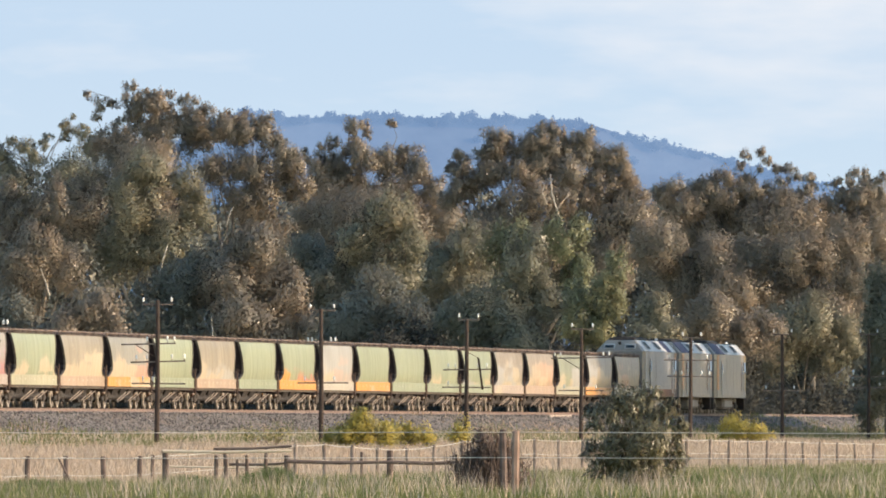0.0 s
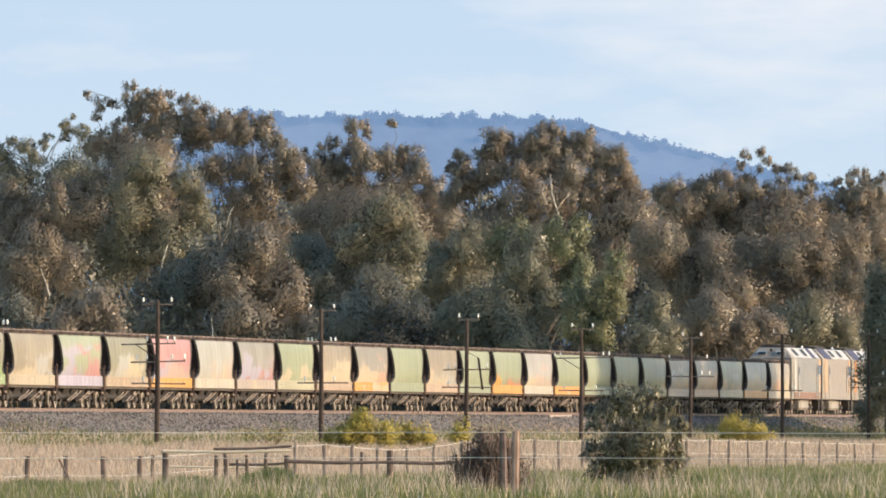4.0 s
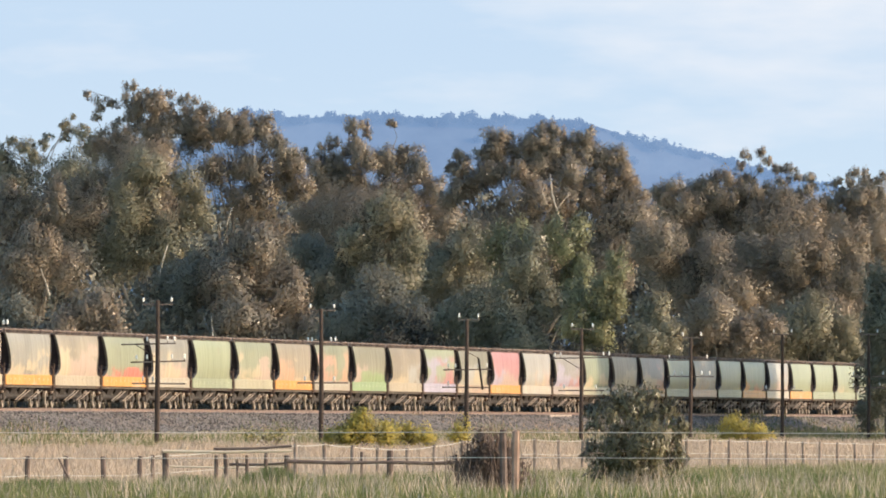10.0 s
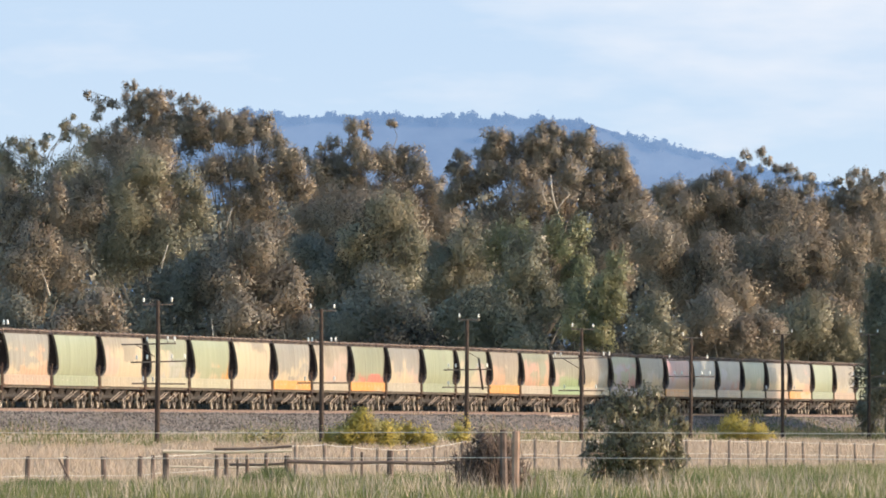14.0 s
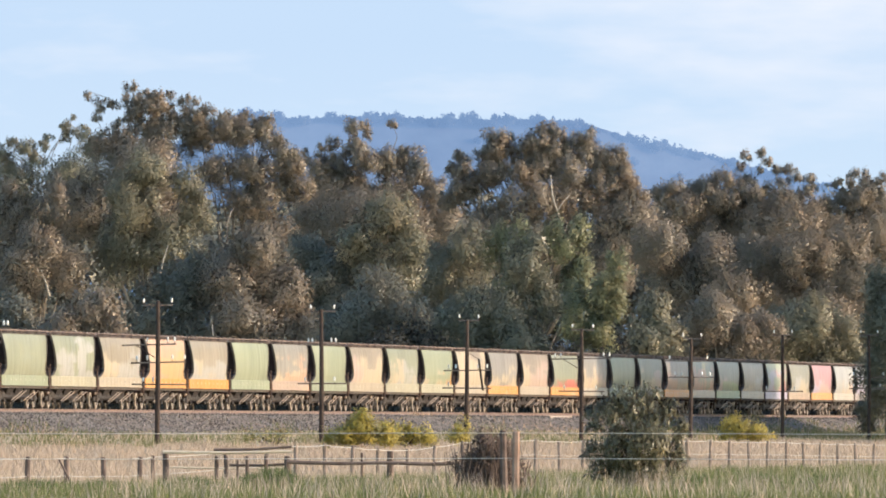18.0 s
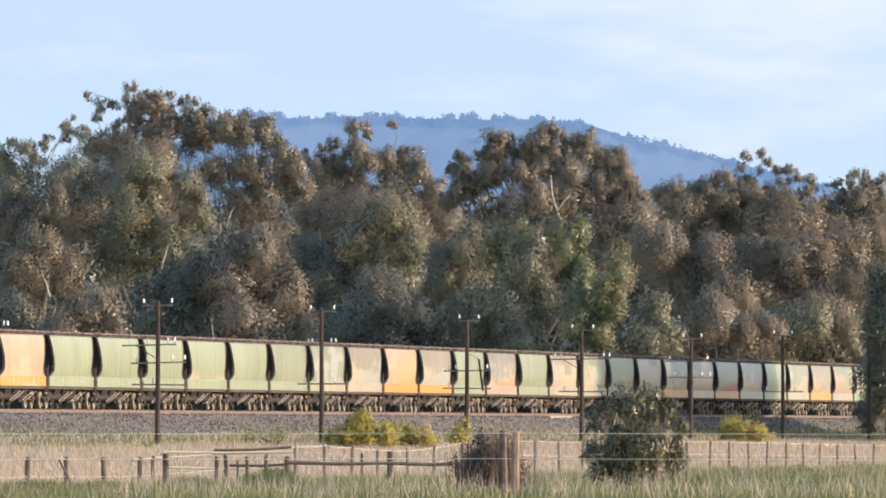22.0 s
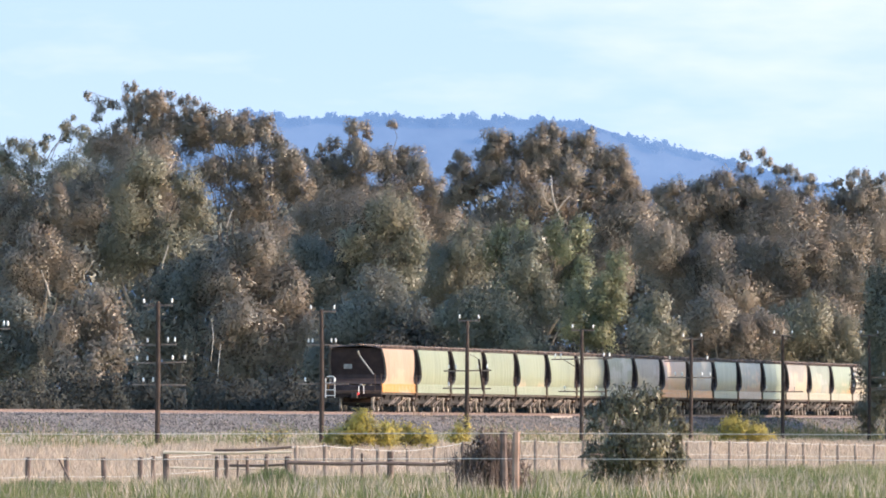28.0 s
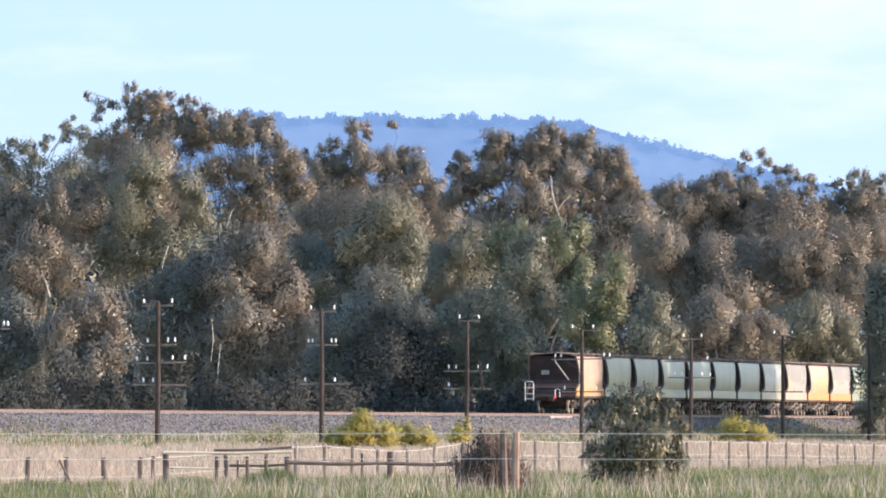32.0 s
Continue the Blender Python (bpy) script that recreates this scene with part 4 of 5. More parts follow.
gum(26.09, 1290.0, [(-3.34, 2.42, 16.36, 4.78, 2.87), (2.87, -2.16, 16.84, 3.82, 2.87), (-7.16, -0.12, 16.36, 2.87, 2.87), (-0.47, 2.03, 15.88, 3.82, 2.87), (-8.13, -0.4, 20.12, 0.86, 0.48), (-6.45, -0.57, 20.64, 0.96, 0.62), (-4.54, 0.6, 20.64, 1.34, 0.72), (-2.15, -0.3, 21.36, 1.34, 0.62), (-0.24, 0.66, 21.12, 1.15, 0.72), (1.43, 0.54, 20.4, 1.05, 0.72), (-5.5, -0.33, 19.07, 2.39, 1.43), (-2.39, -0.11, 19.31, 2.39, 1.43), (0.47, 0.04, 18.83, 1.91, 1.43), (3.34, 0.28, 18.68, 1.67, 1.19), (-7.17, 0.21, 17.87, 1.91, 1.19), (-0.86, 0.04, 22.51, 0.33, 0.43), (-0.48, 0.09, 23.27, 0.48, 0.33), (0.62, 0.38, 23.61, 0.57, 0.29), (1.33, 0.01, 22.89, 0.43, 0.38), (0.76, -0.04, 22.12, 0.29, 0.24), (2.15, 0.19, 22.17, 0.57, 0.33), (3.15, -0.25, 22.17, 0.67, 0.33), (3.91, -0.15, 21.5, 0.43, 0.33), (4.77, 0.42, 21.36, 0.57, 0.38), (5.3, 0.01, 20.69, 0.29, 0.33), (2.62, 0.04, 21.17, 0.57, 0.33), (4.53, -0.52, 20.12, 0.76, 0.53), (-7.17, -0.4, 19.78, 1.43, 0.76), (-3.83, -0.2, 20.26, 1.91, 0.86), (-0.48, 0.0, 20.26, 1.91, 0.86), (3.34, 0.2, 19.78, 1.62, 0.76)], "brown", "river gum with thin airy top tufts and olive crown", 16, density=0.8)
gum(35.16, 1290.0, [(1.2, -0.75, 16.4, 2.63, 3.11), (-2.39, -1.72, 15.45, 2.87, 2.87), (-1.91, -0.06, 21.07, 0.38, 0.43), (0.0, 0.09, 21.84, 0.86, 0.29), (-0.71, -0.35, 21.22, 0.43, 0.38), (0.96, 0.12, 21.12, 0.76, 0.53), (2.01, 0.12, 21.26, 0.57, 0.57), (0.0, -0.76, 19.78, 1.43, 1.05), (1.91, 0.19, 19.54, 1.19, 1.19), (-2.39, -0.05, 19.07, 1.05, 0.76), (-1.43, 0.35, 17.63, 1.67, 1.19), (-0.95, -0.29, 15.72, 1.67, 1.43), (-3.34, -0.4, 19.45, 1.24, 0.57), (0.72, -0.2, 20.5, 1.43, 0.67), (-0.95, 0.0, 19.78, 1.43, 0.76)], "brown", "tall river gum with sunlit brownish-olive crown", 17)
gum_white = gum(-21.16, 1060.0, [(0.51, -0.4, 18.13, 1.88, 1.41), (-0.39, -0.9, 15.78, 2.16, 2.36), (3.34, 0.26, 17.15, 1.41, 1.65), (4.12, -0.68, 14.99, 1.33, 1.88), (-0.79, 0.12, 13.03, 2.75, 2.36), (2.16, -0.38, 12.64, 2.36, 2.36)], "olive", "tall river gum with drooping olive-green crown", 18)
gum_leaning = gum(-28.42, 1060.0, [(1.25, -0.59, 15.75, 1.81, 1.65), (-1.57, 1.0, 14.96, 1.81, 2.2), (0.0, -1.32, 12.21, 2.94, 2.2), (-1.77, 0.58, 9.46, 2.36, 2.36), (2.35, -0.98, 11.03, 1.96, 1.96)], "brown", "tall river gum with sunlit brownish-olive crown", 19)
gum(-3.55, 1020.0, [(0.0, -0.09, 14.45, 2.04, 1.59), (-1.89, -0.26, 12.82, 1.7, 1.74), (1.21, -0.59, 12.63, 1.36, 1.81), (0.0, 1.41, 10.37, 3.21, 2.27)], "olive", "tall river gum with drooping olive-green crown", 20)
gum(-9.05, 1022.0, [(-0.19, 0.14, 12.26, 1.59, 1.44), (1.7, -0.23, 9.99, 2.65, 3.03), (0.57, 0.21, 7.72, 2.27, 2.65)], "dark", "gum tree with dense dark green crown, shade painted into the leaves", 21)
gum(6.65, 1020.0, [(1.51, -0.1, 12.87, 1.74, 1.74), (2.07, 0.11, 10.04, 1.51, 2.27), (-2.08, 0.96, 12.49, 1.89, 1.74), (-1.33, -0.09, 10.04, 2.08, 1.89)], "green", "gum tree with fresh green drooping foliage", 22)
gum(1.75, 1030.0, [(0.0, -0.06, 12.39, 1.91, 1.53), (-0.57, 0.43, 9.72, 2.29, 2.29), (-1.9, 0.38, 10.87, 1.91, 2.29)], "olive", "tall river gum with drooping olive-green crown", 23)
gum(20.34, 1130.0, [(-4.39, -0.67, 14.01, 2.3, 2.3), (-0.84, 0.61, 12.75, 2.76, 1.88), (2.72, 0.54, 12.75, 2.43, 2.09), (-2.93, 1.05, 11.08, 2.51, 2.09), (1.26, -1.1, 10.24, 2.93, 2.3)], "brown", "tall river gum with sunlit brownish-olive crown", 24)
gum(27.45, 1130.0, [(-0.84, -1.15, 13.0, 2.43, 2.09), (2.51, 0.39, 14.05, 1.59, 2.43), (3.14, 0.34, 10.7, 1.88, 2.72), (-1.68, 1.55, 9.86, 2.93, 2.3), (0.83, -0.69, 8.6, 2.51, 2.3)], "brown", "tall river gum with sunlit brownish-olive crown", 25, girth=0.2)
gum(-20.19, 860.0, [(0.48, 0.93, 6.57, 1.66, 1.78), (1.34, -0.82, 4.66, 1.4, 1.78), (-1.44, 0.54, 5.3, 1.91, 1.91), (0.0, -0.92, 3.55, 2.23, 1.34)], "brown", "tall river gum with sunlit brownish-olive crown", 26, girth=0.25)
gum(-23.81, 864.0, [(0.0, -0.32, 4.02, 1.92, 2.24), (-1.28, -0.04, 5.3, 1.6, 2.56), (-0.32, -0.16, 6.58, 1.6, 1.6)], "dark", "gum tree with dense dark green crown, shade painted into the leaves", 27, girth=0.2)
gum_front = gum(-11.47, 900.0, [(0.33, 0.04, 10.89, 1.67, 1.33), (-0.67, 0.88, 8.89, 2.4, 1.93), (1.93, 0.85, 8.22, 1.53, 1.93), (0.0, -0.69, 6.22, 2.73, 2.0), (-1.34, 0.64, 4.22, 2.0, 1.5), (2.66, 0.33, 5.89, 1.33, 2.0)], "brown", "tall river gum with sunlit brownish-olive crown", 28)
gum(-15.52, 903.0, [(-0.67, -0.9, 6.89, 2.34, 2.68), (-1.0, 0.39, 4.21, 2.01, 2.01), (0.34, -0.4, 8.9, 2.01, 2.01)], "dark", "gum tree with dense dark green crown, shade painted into the leaves", 29)
gum(-4.8, 967.0, [(0.0, 0.61, 7.37, 2.87, 2.87), (-1.79, 0.98, 4.5, 2.87, 2.15), (2.51, 0.07, 5.93, 2.87, 2.87), (1.07, 0.04, 3.43, 2.87, 1.43)], "dark", "gum tree with dense dark green crown, shade painted into the leaves", 30)
gum(3.78, 962.0, [(1.43, 0.8, 10.58, 1.64, 2.0), (2.14, 0.37, 8.08, 1.64, 2.14), (-0.36, 0.75, 7.37, 2.35, 2.14), (-2.49, 1.14, 5.94, 2.35, 2.67), (1.43, -0.62, 5.59, 2.14, 1.78), (-1.07, 0.35, 4.16, 2.14, 1.78)], "olive", "tall river gum with drooping olive-green crown", 31)
gum(10.59, 1000.0, [(0.18, -0.51, 8.77, 1.26, 1.93), (-0.37, 0.3, 6.55, 1.33, 1.48), (-1.85, 0.24, 7.66, 1.48, 2.22), (0.74, -0.03, 10.62, 1.11, 1.48)], "green", "gum tree with fresh green drooping foliage", 32, girth=0.25)
gum(14.76, 1060.0, [(-0.2, 0.91, 8.07, 1.65, 1.65), (0.79, -0.61, 6.5, 1.41, 1.57), (-0.78, -0.9, 6.11, 1.57, 1.57)], "olive", "tall river gum with drooping olive-green crown", 33, girth=0.25)
gum(20.15, 1075.0, [(0.0, 1.22, 6.6, 2.39, 2.19), (-2.59, 0.96, 6.2, 1.79, 2.39), (2.39, 0.94, 7.0, 1.99, 1.99), (-1.19, -0.99, 8.19, 1.99, 1.99)], "brown", "tall river gum with sunlit brownish-olive crown", 34, girth=0.22)
gum(25.56, 1085.0, [(-1.6, 0.61, 6.3, 2.41, 2.21), (1.61, 0.98, 6.3, 2.41, 2.41), (0.0, -0.92, 7.9, 2.41, 2.01), (3.22, 1.08, 6.7, 1.81, 2.41)], "olive", "tall river gum with drooping olive-green crown", 35, girth=0.2)
gum(27.73, 950.0, [(-0.49, -0.13, 9.97, 0.91, 1.76), (-0.6, 0.54, 7.16, 1.06, 1.94), (-0.77, 0.41, 4.34, 0.99, 2.11), (0.63, -0.72, 7.86, 2.11, 3.17), (-0.91, 0.41, 2.06, 0.91, 1.27), (-0.07, 0.23, 5.75, 1.41, 2.46)], "olive", "tall river gum with drooping olive-green crown", 36, girth=0.2, density=0.8)

pale_limb(gum_forked, [(1.35, -4.0, 16.06), (1.05, -4.0, 16.83), (0.7, -4.0, 18.03), (0.57, -4.0, 19.48)], 0.11)
pale_limb(gum_forked, [(1.05, -4.0, 16.74), (1.56, -4.0, 17.51), (2.03, -4.0, 17.94)], 0.09)
pale_limb(gum_forked, [(0.32, -4.2, 17.17), (-0.03, -4.2, 18.11), (0.19, -4.2, 18.88)], 0.06)
pale_limb(gum_white, [(1.32, -3.2, 9.54), (1.47, -3.2, 10.64), (1.79, -3.2, 11.97), (2.1, -3.2, 12.91)], 0.10)
pale_limb(gum_leaning, [(1.18, -3.4, 9.24), (0.91, -3.4, 10.14), (0.56, -3.4, 11.08)], 0.12)
pale_limb(gum_front, [(-1.82, -3.2, 2.55), (-1.78, -3.2, 3.87), (-1.62, -3.2, 5.27)], 0.06)
pale_limb(gum_front, [(-2.21, -3.2, 4.21), (-2.05, -3.2, 5.53), (-2.15, -3.2, 6.86)], 0.05)
pale_limb(gum_back, [(-0.36, -4.6, 15.22), (-0.02, -4.6, 16.37), (0.66, -4.6, 17.43)], 0.08)

# undergrowth and saplings along the foot of the gums, their shade painted in dark
woods = []
rr = random.Random(5)
for i in range(90):
    u, v = -rr.uniform(11, 17), -60 + 560 * i / 90
    p = plan(u, v)
    woods.append((p.x, p.y, ground_at(u, v) + rr.uniform(0.5, 1.8), rr.uniform(1.4, 2.4), rr.uniform(1.0, 1.8)))
    if v > 250 and i % 2:
        p = plan(u - 4, v + 3)
        woods.append((p.x, p.y, ground_at(u, v) + rr.uniform(3.0, 5.5), rr.uniform(1.8, 2.8), rr.uniform(1.8, 2.8)))
for i in range(44):
    u, v = -rr.uniform(6.0, 9.5), 262 + 5.2 * i
    p = plan(u, v)
    woods.append((p.x, p.y, ground_at(u, v) + rr.uniform(0.4, 2.4), rr.uniform(1.2, 2.2), rr.uniform(1.1, 2.0)))
tagged(part("undergrowth", leafage("undergrowth", woods, LEAF["scrub"], 0.34, 0.15, 0.8, 91), None), "scrub along the foot of the gums, tree shade painted into its leaves", "undergrowth", kind="stuff")
far = []
for i in range(66):
    y = rr.uniform(1380, 1460)
    x = -45 + 105 * i / 66 + rr.uniform(-1, 1)
    for z in (4, 9, 13.5, 16.5, 18.5):
        far.append((x, y + rr.uniform(-8, 8), ground_xy(x, y) + z + rr.uniform(-1.5, 1.5), rr.uniform(2.2, 3.8) * (1.3 if z < 15 else 1.0), rr.uniform(2.2, 3.2) * (1.2 if z < 15 else 1.0)))
tagged(part("distant_woods", leafage("distant_woods", far, LEAF["dark"], 0.20, 0.55, 0.6, 92), None), "dense dim woodland far behind the gums", "woods", kind="stuff")

# gums outside the view on the sunny side, whose shade falls on the train
for i, (u, v) in enumerate([(33, 219), (40, 229), (34, 240), (42, 251), (35, 261), (41, 272), (34, 283), (41, 294), (35, 302)]):
    p = plan(u, v)
    gum(round(p.x, 1), round(p.y, 1), [(0, 0, 14.5, 5, 3.5), (-3, 1, 17.5, 4, 3), (3, -4, 13.5, 4.5, 3.5), (-1, 4, 12, 4.5, 3.5), (0, 0, 19.5, 3.5, 2), (0, -2, 10.4, 4.5, 2.7)], "olive", "tall gum tree on the sunny side of the railway", 300 + i, 0.55, leaf=0.50, group="gums beside the railway")

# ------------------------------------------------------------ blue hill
# haze put into the material: a blue glow over a near-black base
k = Mat("painted_haze_hill", 1.0)
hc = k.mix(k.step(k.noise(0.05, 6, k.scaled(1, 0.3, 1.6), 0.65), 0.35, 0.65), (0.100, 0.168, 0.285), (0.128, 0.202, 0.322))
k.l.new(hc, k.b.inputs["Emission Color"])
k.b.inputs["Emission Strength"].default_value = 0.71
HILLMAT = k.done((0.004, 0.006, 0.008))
HILL_Y = 4300.0
RIDGE = [(-260, 60), (-125, 60), (-105, 66), (-85, 74), (-72, 84), (-56, 91), (-39, 89.3), (-17, 90), (10.5, 89), (28, 89.3), (39, 88.4), (47, 85.8), (58, 82.4), (69, 80.4), (82, 77.0), (106, 71), (125, 66), (260, 50)]


def crest(x):
    return float(np.interp(x, [p[0] for p in RIDGE], [p[1] for p in RIDGE])) + 0.5 * noise.noise((x * 0.05, 0, 0)) + 0.4 * noise.noise((x * 0.2, 2, 0)) - 0.4


s = Shape()
rows = []
for i in range(260):
    x = -260 + 2.0 * i
    rows.append([(x, HILL_Y - 160 * (1 - f), -5 + (crest(x) + 5) * f ** 0.8) for f in (0, 0.25, 0.5, 0.75, 1)] + [(x, HILL_Y + 120, -5)])
s.rings(rows, cap=False, closed=False)
hill = tagged(part("hill", s, HILLMAT, smooth=True), "distant wooded hill with blue haze painted in as a glow", "hill", kind="structure")
tops = []
for i in range(150):
    x = -128 + 250 * i / 150 + rr.uniform(-0.8, 0.8)
    big = rr.random() < 0.22
    tops.append((x, HILL_Y - rr.uniform(0, 6), crest(x) - 1.0 + (0.8 if big else 0.0) + rr.uniform(-0.5, 0.3), rr.uniform(1.3, 2.6), rr.uniform(0.8, 1.3) * (1.4 if big else 1.0)))
    if i % 2:
        d = rr.uniform(8, 90)
        tops.append((x, HILL_Y - d, crest(x) * (1 - d / 160) ** 0.8, rr.uniform(1.0, 2.0), rr.uniform(0.5, 1.0)))
tagged(part("hill_trees", leafage("hill_trees", tops, HILLMAT, 0.8, 0.75, 0.5, 93), None), "trees along the hill crest in the same painted blue haze", "woods", kind="stuff")

# ------------------------------------------------------------ evening sky far behind
k = Mat("pale_blue_sky", 1.0)
h = k.step(k.axis(2), 40, 125)
cloud = k.noise(1.0, 4, k.scaled(0.012, 0.012, 0.05, (3.1, 0, 1.3)), 0.6)
edge = k.math("MULTIPLY", k.step(k.axis(0), -40, 130), k.step(k.axis(2), 78, 118))
veil = k.math("MULTIPLY", k.step(k.math("ADD", cloud, k.math("MULTIPLY", edge, 0.35)), 0.55, 0.95), 0.75)
sk = k.mix(h, (0.455, 0.560, 0.640), (0.395, 0.510, 0.630))
sk = k.mix(veil, sk, (0.62, 0.64, 0.665))
k.l.new(sk, k.b.inputs["Emission Color"])
k.b.inputs["Emission Strength"].default_value = 0.603
SKYMAT = k.done((0, 0, 0))
s = Shape()
s.rings([[(x, 4880 - 0.00004 * x * x, z) for z in (-60, 60, 200, 500, 900)] for x in (-1600, -800, -300, 0, 300, 800, 1600)], cap=False, closed=False)
tagged(part("backdrop", s, SKYMAT, smooth=True), "pale blue evening sky with thin high cloud", "sky", kind="structure")

# ------------------------------------------------------------ telegraph line
def insulator(x, y, z, r=0.052):
    n = 8
    rows = [[(x + q * math.cos(2 * math.pi * i / n), y + q * math.sin(2 * math.pi * i / n), z + h) for i in range(n)] for h, q in ((0, 0.6 * r), (0.05, r), (0.09, 0.75 * r), (0.12, 0.95 * r), (0.17, 0.7 * r), (0.20, 0.3 * r))]
    return Shape().rings(rows)


def telegraph_pole(x, y, top, arms, lean=0.0):
    """arms: height under the top, half length to either side, pin places along the arm."""
    z0 = ground_xy(x, y) - 0.4
    e = base("telegraph_pole", pose(x, y, z0, 0, lean, TRACK_TURN), "dark timber telegraph pole with crossarms and white insulators", "pole", "poles along the railway")
    h = top - z0
    part("pole", Shape().tube([(0, 0, 0), (0.02, 0, 0.5 * h), (0, 0, h - 0.05), (0, 0, h)], [0.115, 0.105, 0.085, 0.05], 9), POLEWOOD, e)
    for drop, left, right, pins, tilt in arms:
        s = Shape()
        s.rings([[(a, 0.10 + dy, h - drop + a * tilt + dz) for dy, dz in ((-0.035, -0.032), (0.035, -0.032), (0.035, 0.032), (-0.035, 0.032))] for a in (-left, right)])
        arm = part("crossarm", s, POSTWOOD, e)
        if left > 1.5:
            part("brace", Shape().tube([(-0.12, 0.02, h - drop - 0.55), (-left * 0.62, 0.08, h - drop - left * 0.6 * tilt)], 0.018, 5), STEEL, e)
        for p in pins:
            pz = h - drop + p * tilt + 0.03
            part("pin", Shape().tube([(p, 0.10, pz), (p, 0.10, pz + 0.1)], 0.014, 5), STEEL, arm)
            part("insulator", insulator(p, 0.10, pz + 0.08), PORCELAIN, arm, "glossy white porcelain insulator", smooth=True)
    return e


telegraph_pole(-18.52, 596, 7.0, [(0.15, 0.6, 0.6, (-0.55, 0.55), 0), (1.42, 1.1, 1.6, (-0.9, 1.35, 1.5), 0.02), (1.95, 1.1, 1.25, (-0.9, 1.12), 0.02)])
telegraph_pole(-12.13, 646, 7.11, [(0.2, 0.65, 0.62, (-0.62, 0.58), 0.02), (1.86, 1.55, 0.78, (-0.45, 0.42, 0.72), 0.03), (2.62, 1.15, 1.2, (-0.9, -0.45, 0.62, 1.15), 0.03), (3.55, 1.1, 1.2, (-0.62, -0.2), 0.0)], 0.4)
telegraph_pole(-5.57, 696, 7.14, [(0.1, 0.55, 0.65, (-0.5, 0.58), 0), (1.62, 0.7, 0.75, (-0.6, -0.42, 0.45, 0.65), 0.0), (3.40, 1.1, 1.25, (-0.75, 0.6), 0.0)], 0.0)
broken = telegraph_pole(1.11, 748, 6.99, [(0.0, 0.45, 0.6, (-0.4, 0.55), 0), (2.45, 1.15, 1.2, (-0.9, -0.55, 0.55, 1.0), 0.02), (3.32, 1.2, 1.2, (-0.9, 0.75), 0.0)], 0.5)

part("fallen_crossarm", Shape().rings([[(x + dx, -0.16 + dy, z) for dx, dy in ((-0.05, -0.04), (0.05, -0.04), (0.05, 0.04), (-0.05, 0.04))] for x, z in ((0.61, 5.11 - ground_xy(1.11, 748) + 0.4), (0.83, 3.56 - ground_xy(1.11, 748) + 0.4))]), POLEWOOD, broken, "broken crossarm hanging almost upright from its wire")
part("slack_wire", Shape().tube([(0.61, -0.12, 5.11 - ground_xy(1.11, 748) + 0.4), (0.3, 0.05, 5.27 - ground_xy(1.11, 748) + 0.4), (0.08, 0.08, 5.38 - ground_xy(1.11, 748) + 0.4)], 0.012, 4), STEEL, broken)
telegraph_pole(7.18, 795, 6.88, [(0.05, 0.55, 0.65, (-0.5, 0.58), 0), (1.55, 1.6, 1.6, (-1.4, -1.1, 1.15, 1.45), 0.02), (3.25, 1.2, 1.2, (-0.9, 0.75), 0.0)], 0.3)
telegraph_pole(13.69, 846, 6.68, [(0.0, 0.5, 0.6, (-0.46, 0.55), 0), (1.25, 1.5, 1.4, (-1.2, 0.9), 0.0), (2.15, 1.3, 1.3, (-0.9, -0.5, 0.6, 1.05), 0.0)], 0.5)
telegraph_pole(19.87, 894, 7.16, [(0.0, 0.55, 0.6, (-0.5, 0.55), 0), (3.3, 1.2, 1.2, (-0.95, 0.7), 0.0)], 0.0)
telegraph_pole(26.3, 943, 7.46, [(0.0, 0.55, 0.6, (-0.5, 0.55), 0), (2.6, 1.1, 1.2, (-0.95, 0.9), 0.0), (3.3, 1.2, 1.2, (-0.95, 0.7), 0.0)], 0.0)

# ------------------------------------------------------------ paddock fence along the railway
def fence_post(parent, x, y, top, r=0.06, mat=None, lean=0.0):
    z0 = ground_xy(x, y) - 0.2
    s = Shape().tube([(x, y, z0), (x + 0.4 * lean, y, 0.5 * (z0 + top)), (x + lean, y, top - 0.02), (x + lean, y, top)], [r * 1.1, r, r * 0.95, r * 0.7], 7)
    return part("post", s, mat or GREYWOOD, parent)


def strand(parent, pts, r=0.012):
    return part("wire", Shape().tube(pts, r, 4), WIRE, parent)


paddock = base("paddock_fence", pose(0, 0, 0), "old wooden post-and-wire fence beside dry grass", "fence")
posts = [(-12.57, 419.5, 0.91), (-11.64, 426.6, 0.91), (-10.72, 433.8, 0.9), (-9.8, 440.9, 0.87), (-8.92, 447.7, 0.87), (-8.57, 450.4, 0.9), (-6.62, 465.5, 1.01), (-5.51, 474.1, 1.1), (-4.65, 480.8, 1.18), (-3.77, 487.6, 1.21), (-2.96, 493.9, 1.13), (-2.15, 500.2, 1.05), (-1.17, 507.8, 1.02), (-0.32, 514.3, 1.11), (0.66, 521.9, 1.26), (1.69, 529.9, 1.31), (2.4, 535.4, 1.32), (3.27, 542.1, 1.32), (4.19, 549.2, 1.27), (5.07, 556.0, 1.27), (6.08, 563.8, 1.26), (7.07, 571.5, 1.26), (8.07, 579.2, 1.27), (8.55, 583.0, 1.27), (9.44, 589.8, 1.26), (10.45, 597.7, 1.26), (11.33, 604.5, 1.23), (12.26, 611.7, 1.2), (13.12, 618.4, 1.2), (14.07, 625.7, 1.17), (14.95, 632.5, 1.14), (15.76, 638.8, 1.11), (16.7, 646.1, 1.08), (17.67, 653.6, 1.07), (18.63, 661.0, 1.04), (19.74, 669.6, 1.03)]
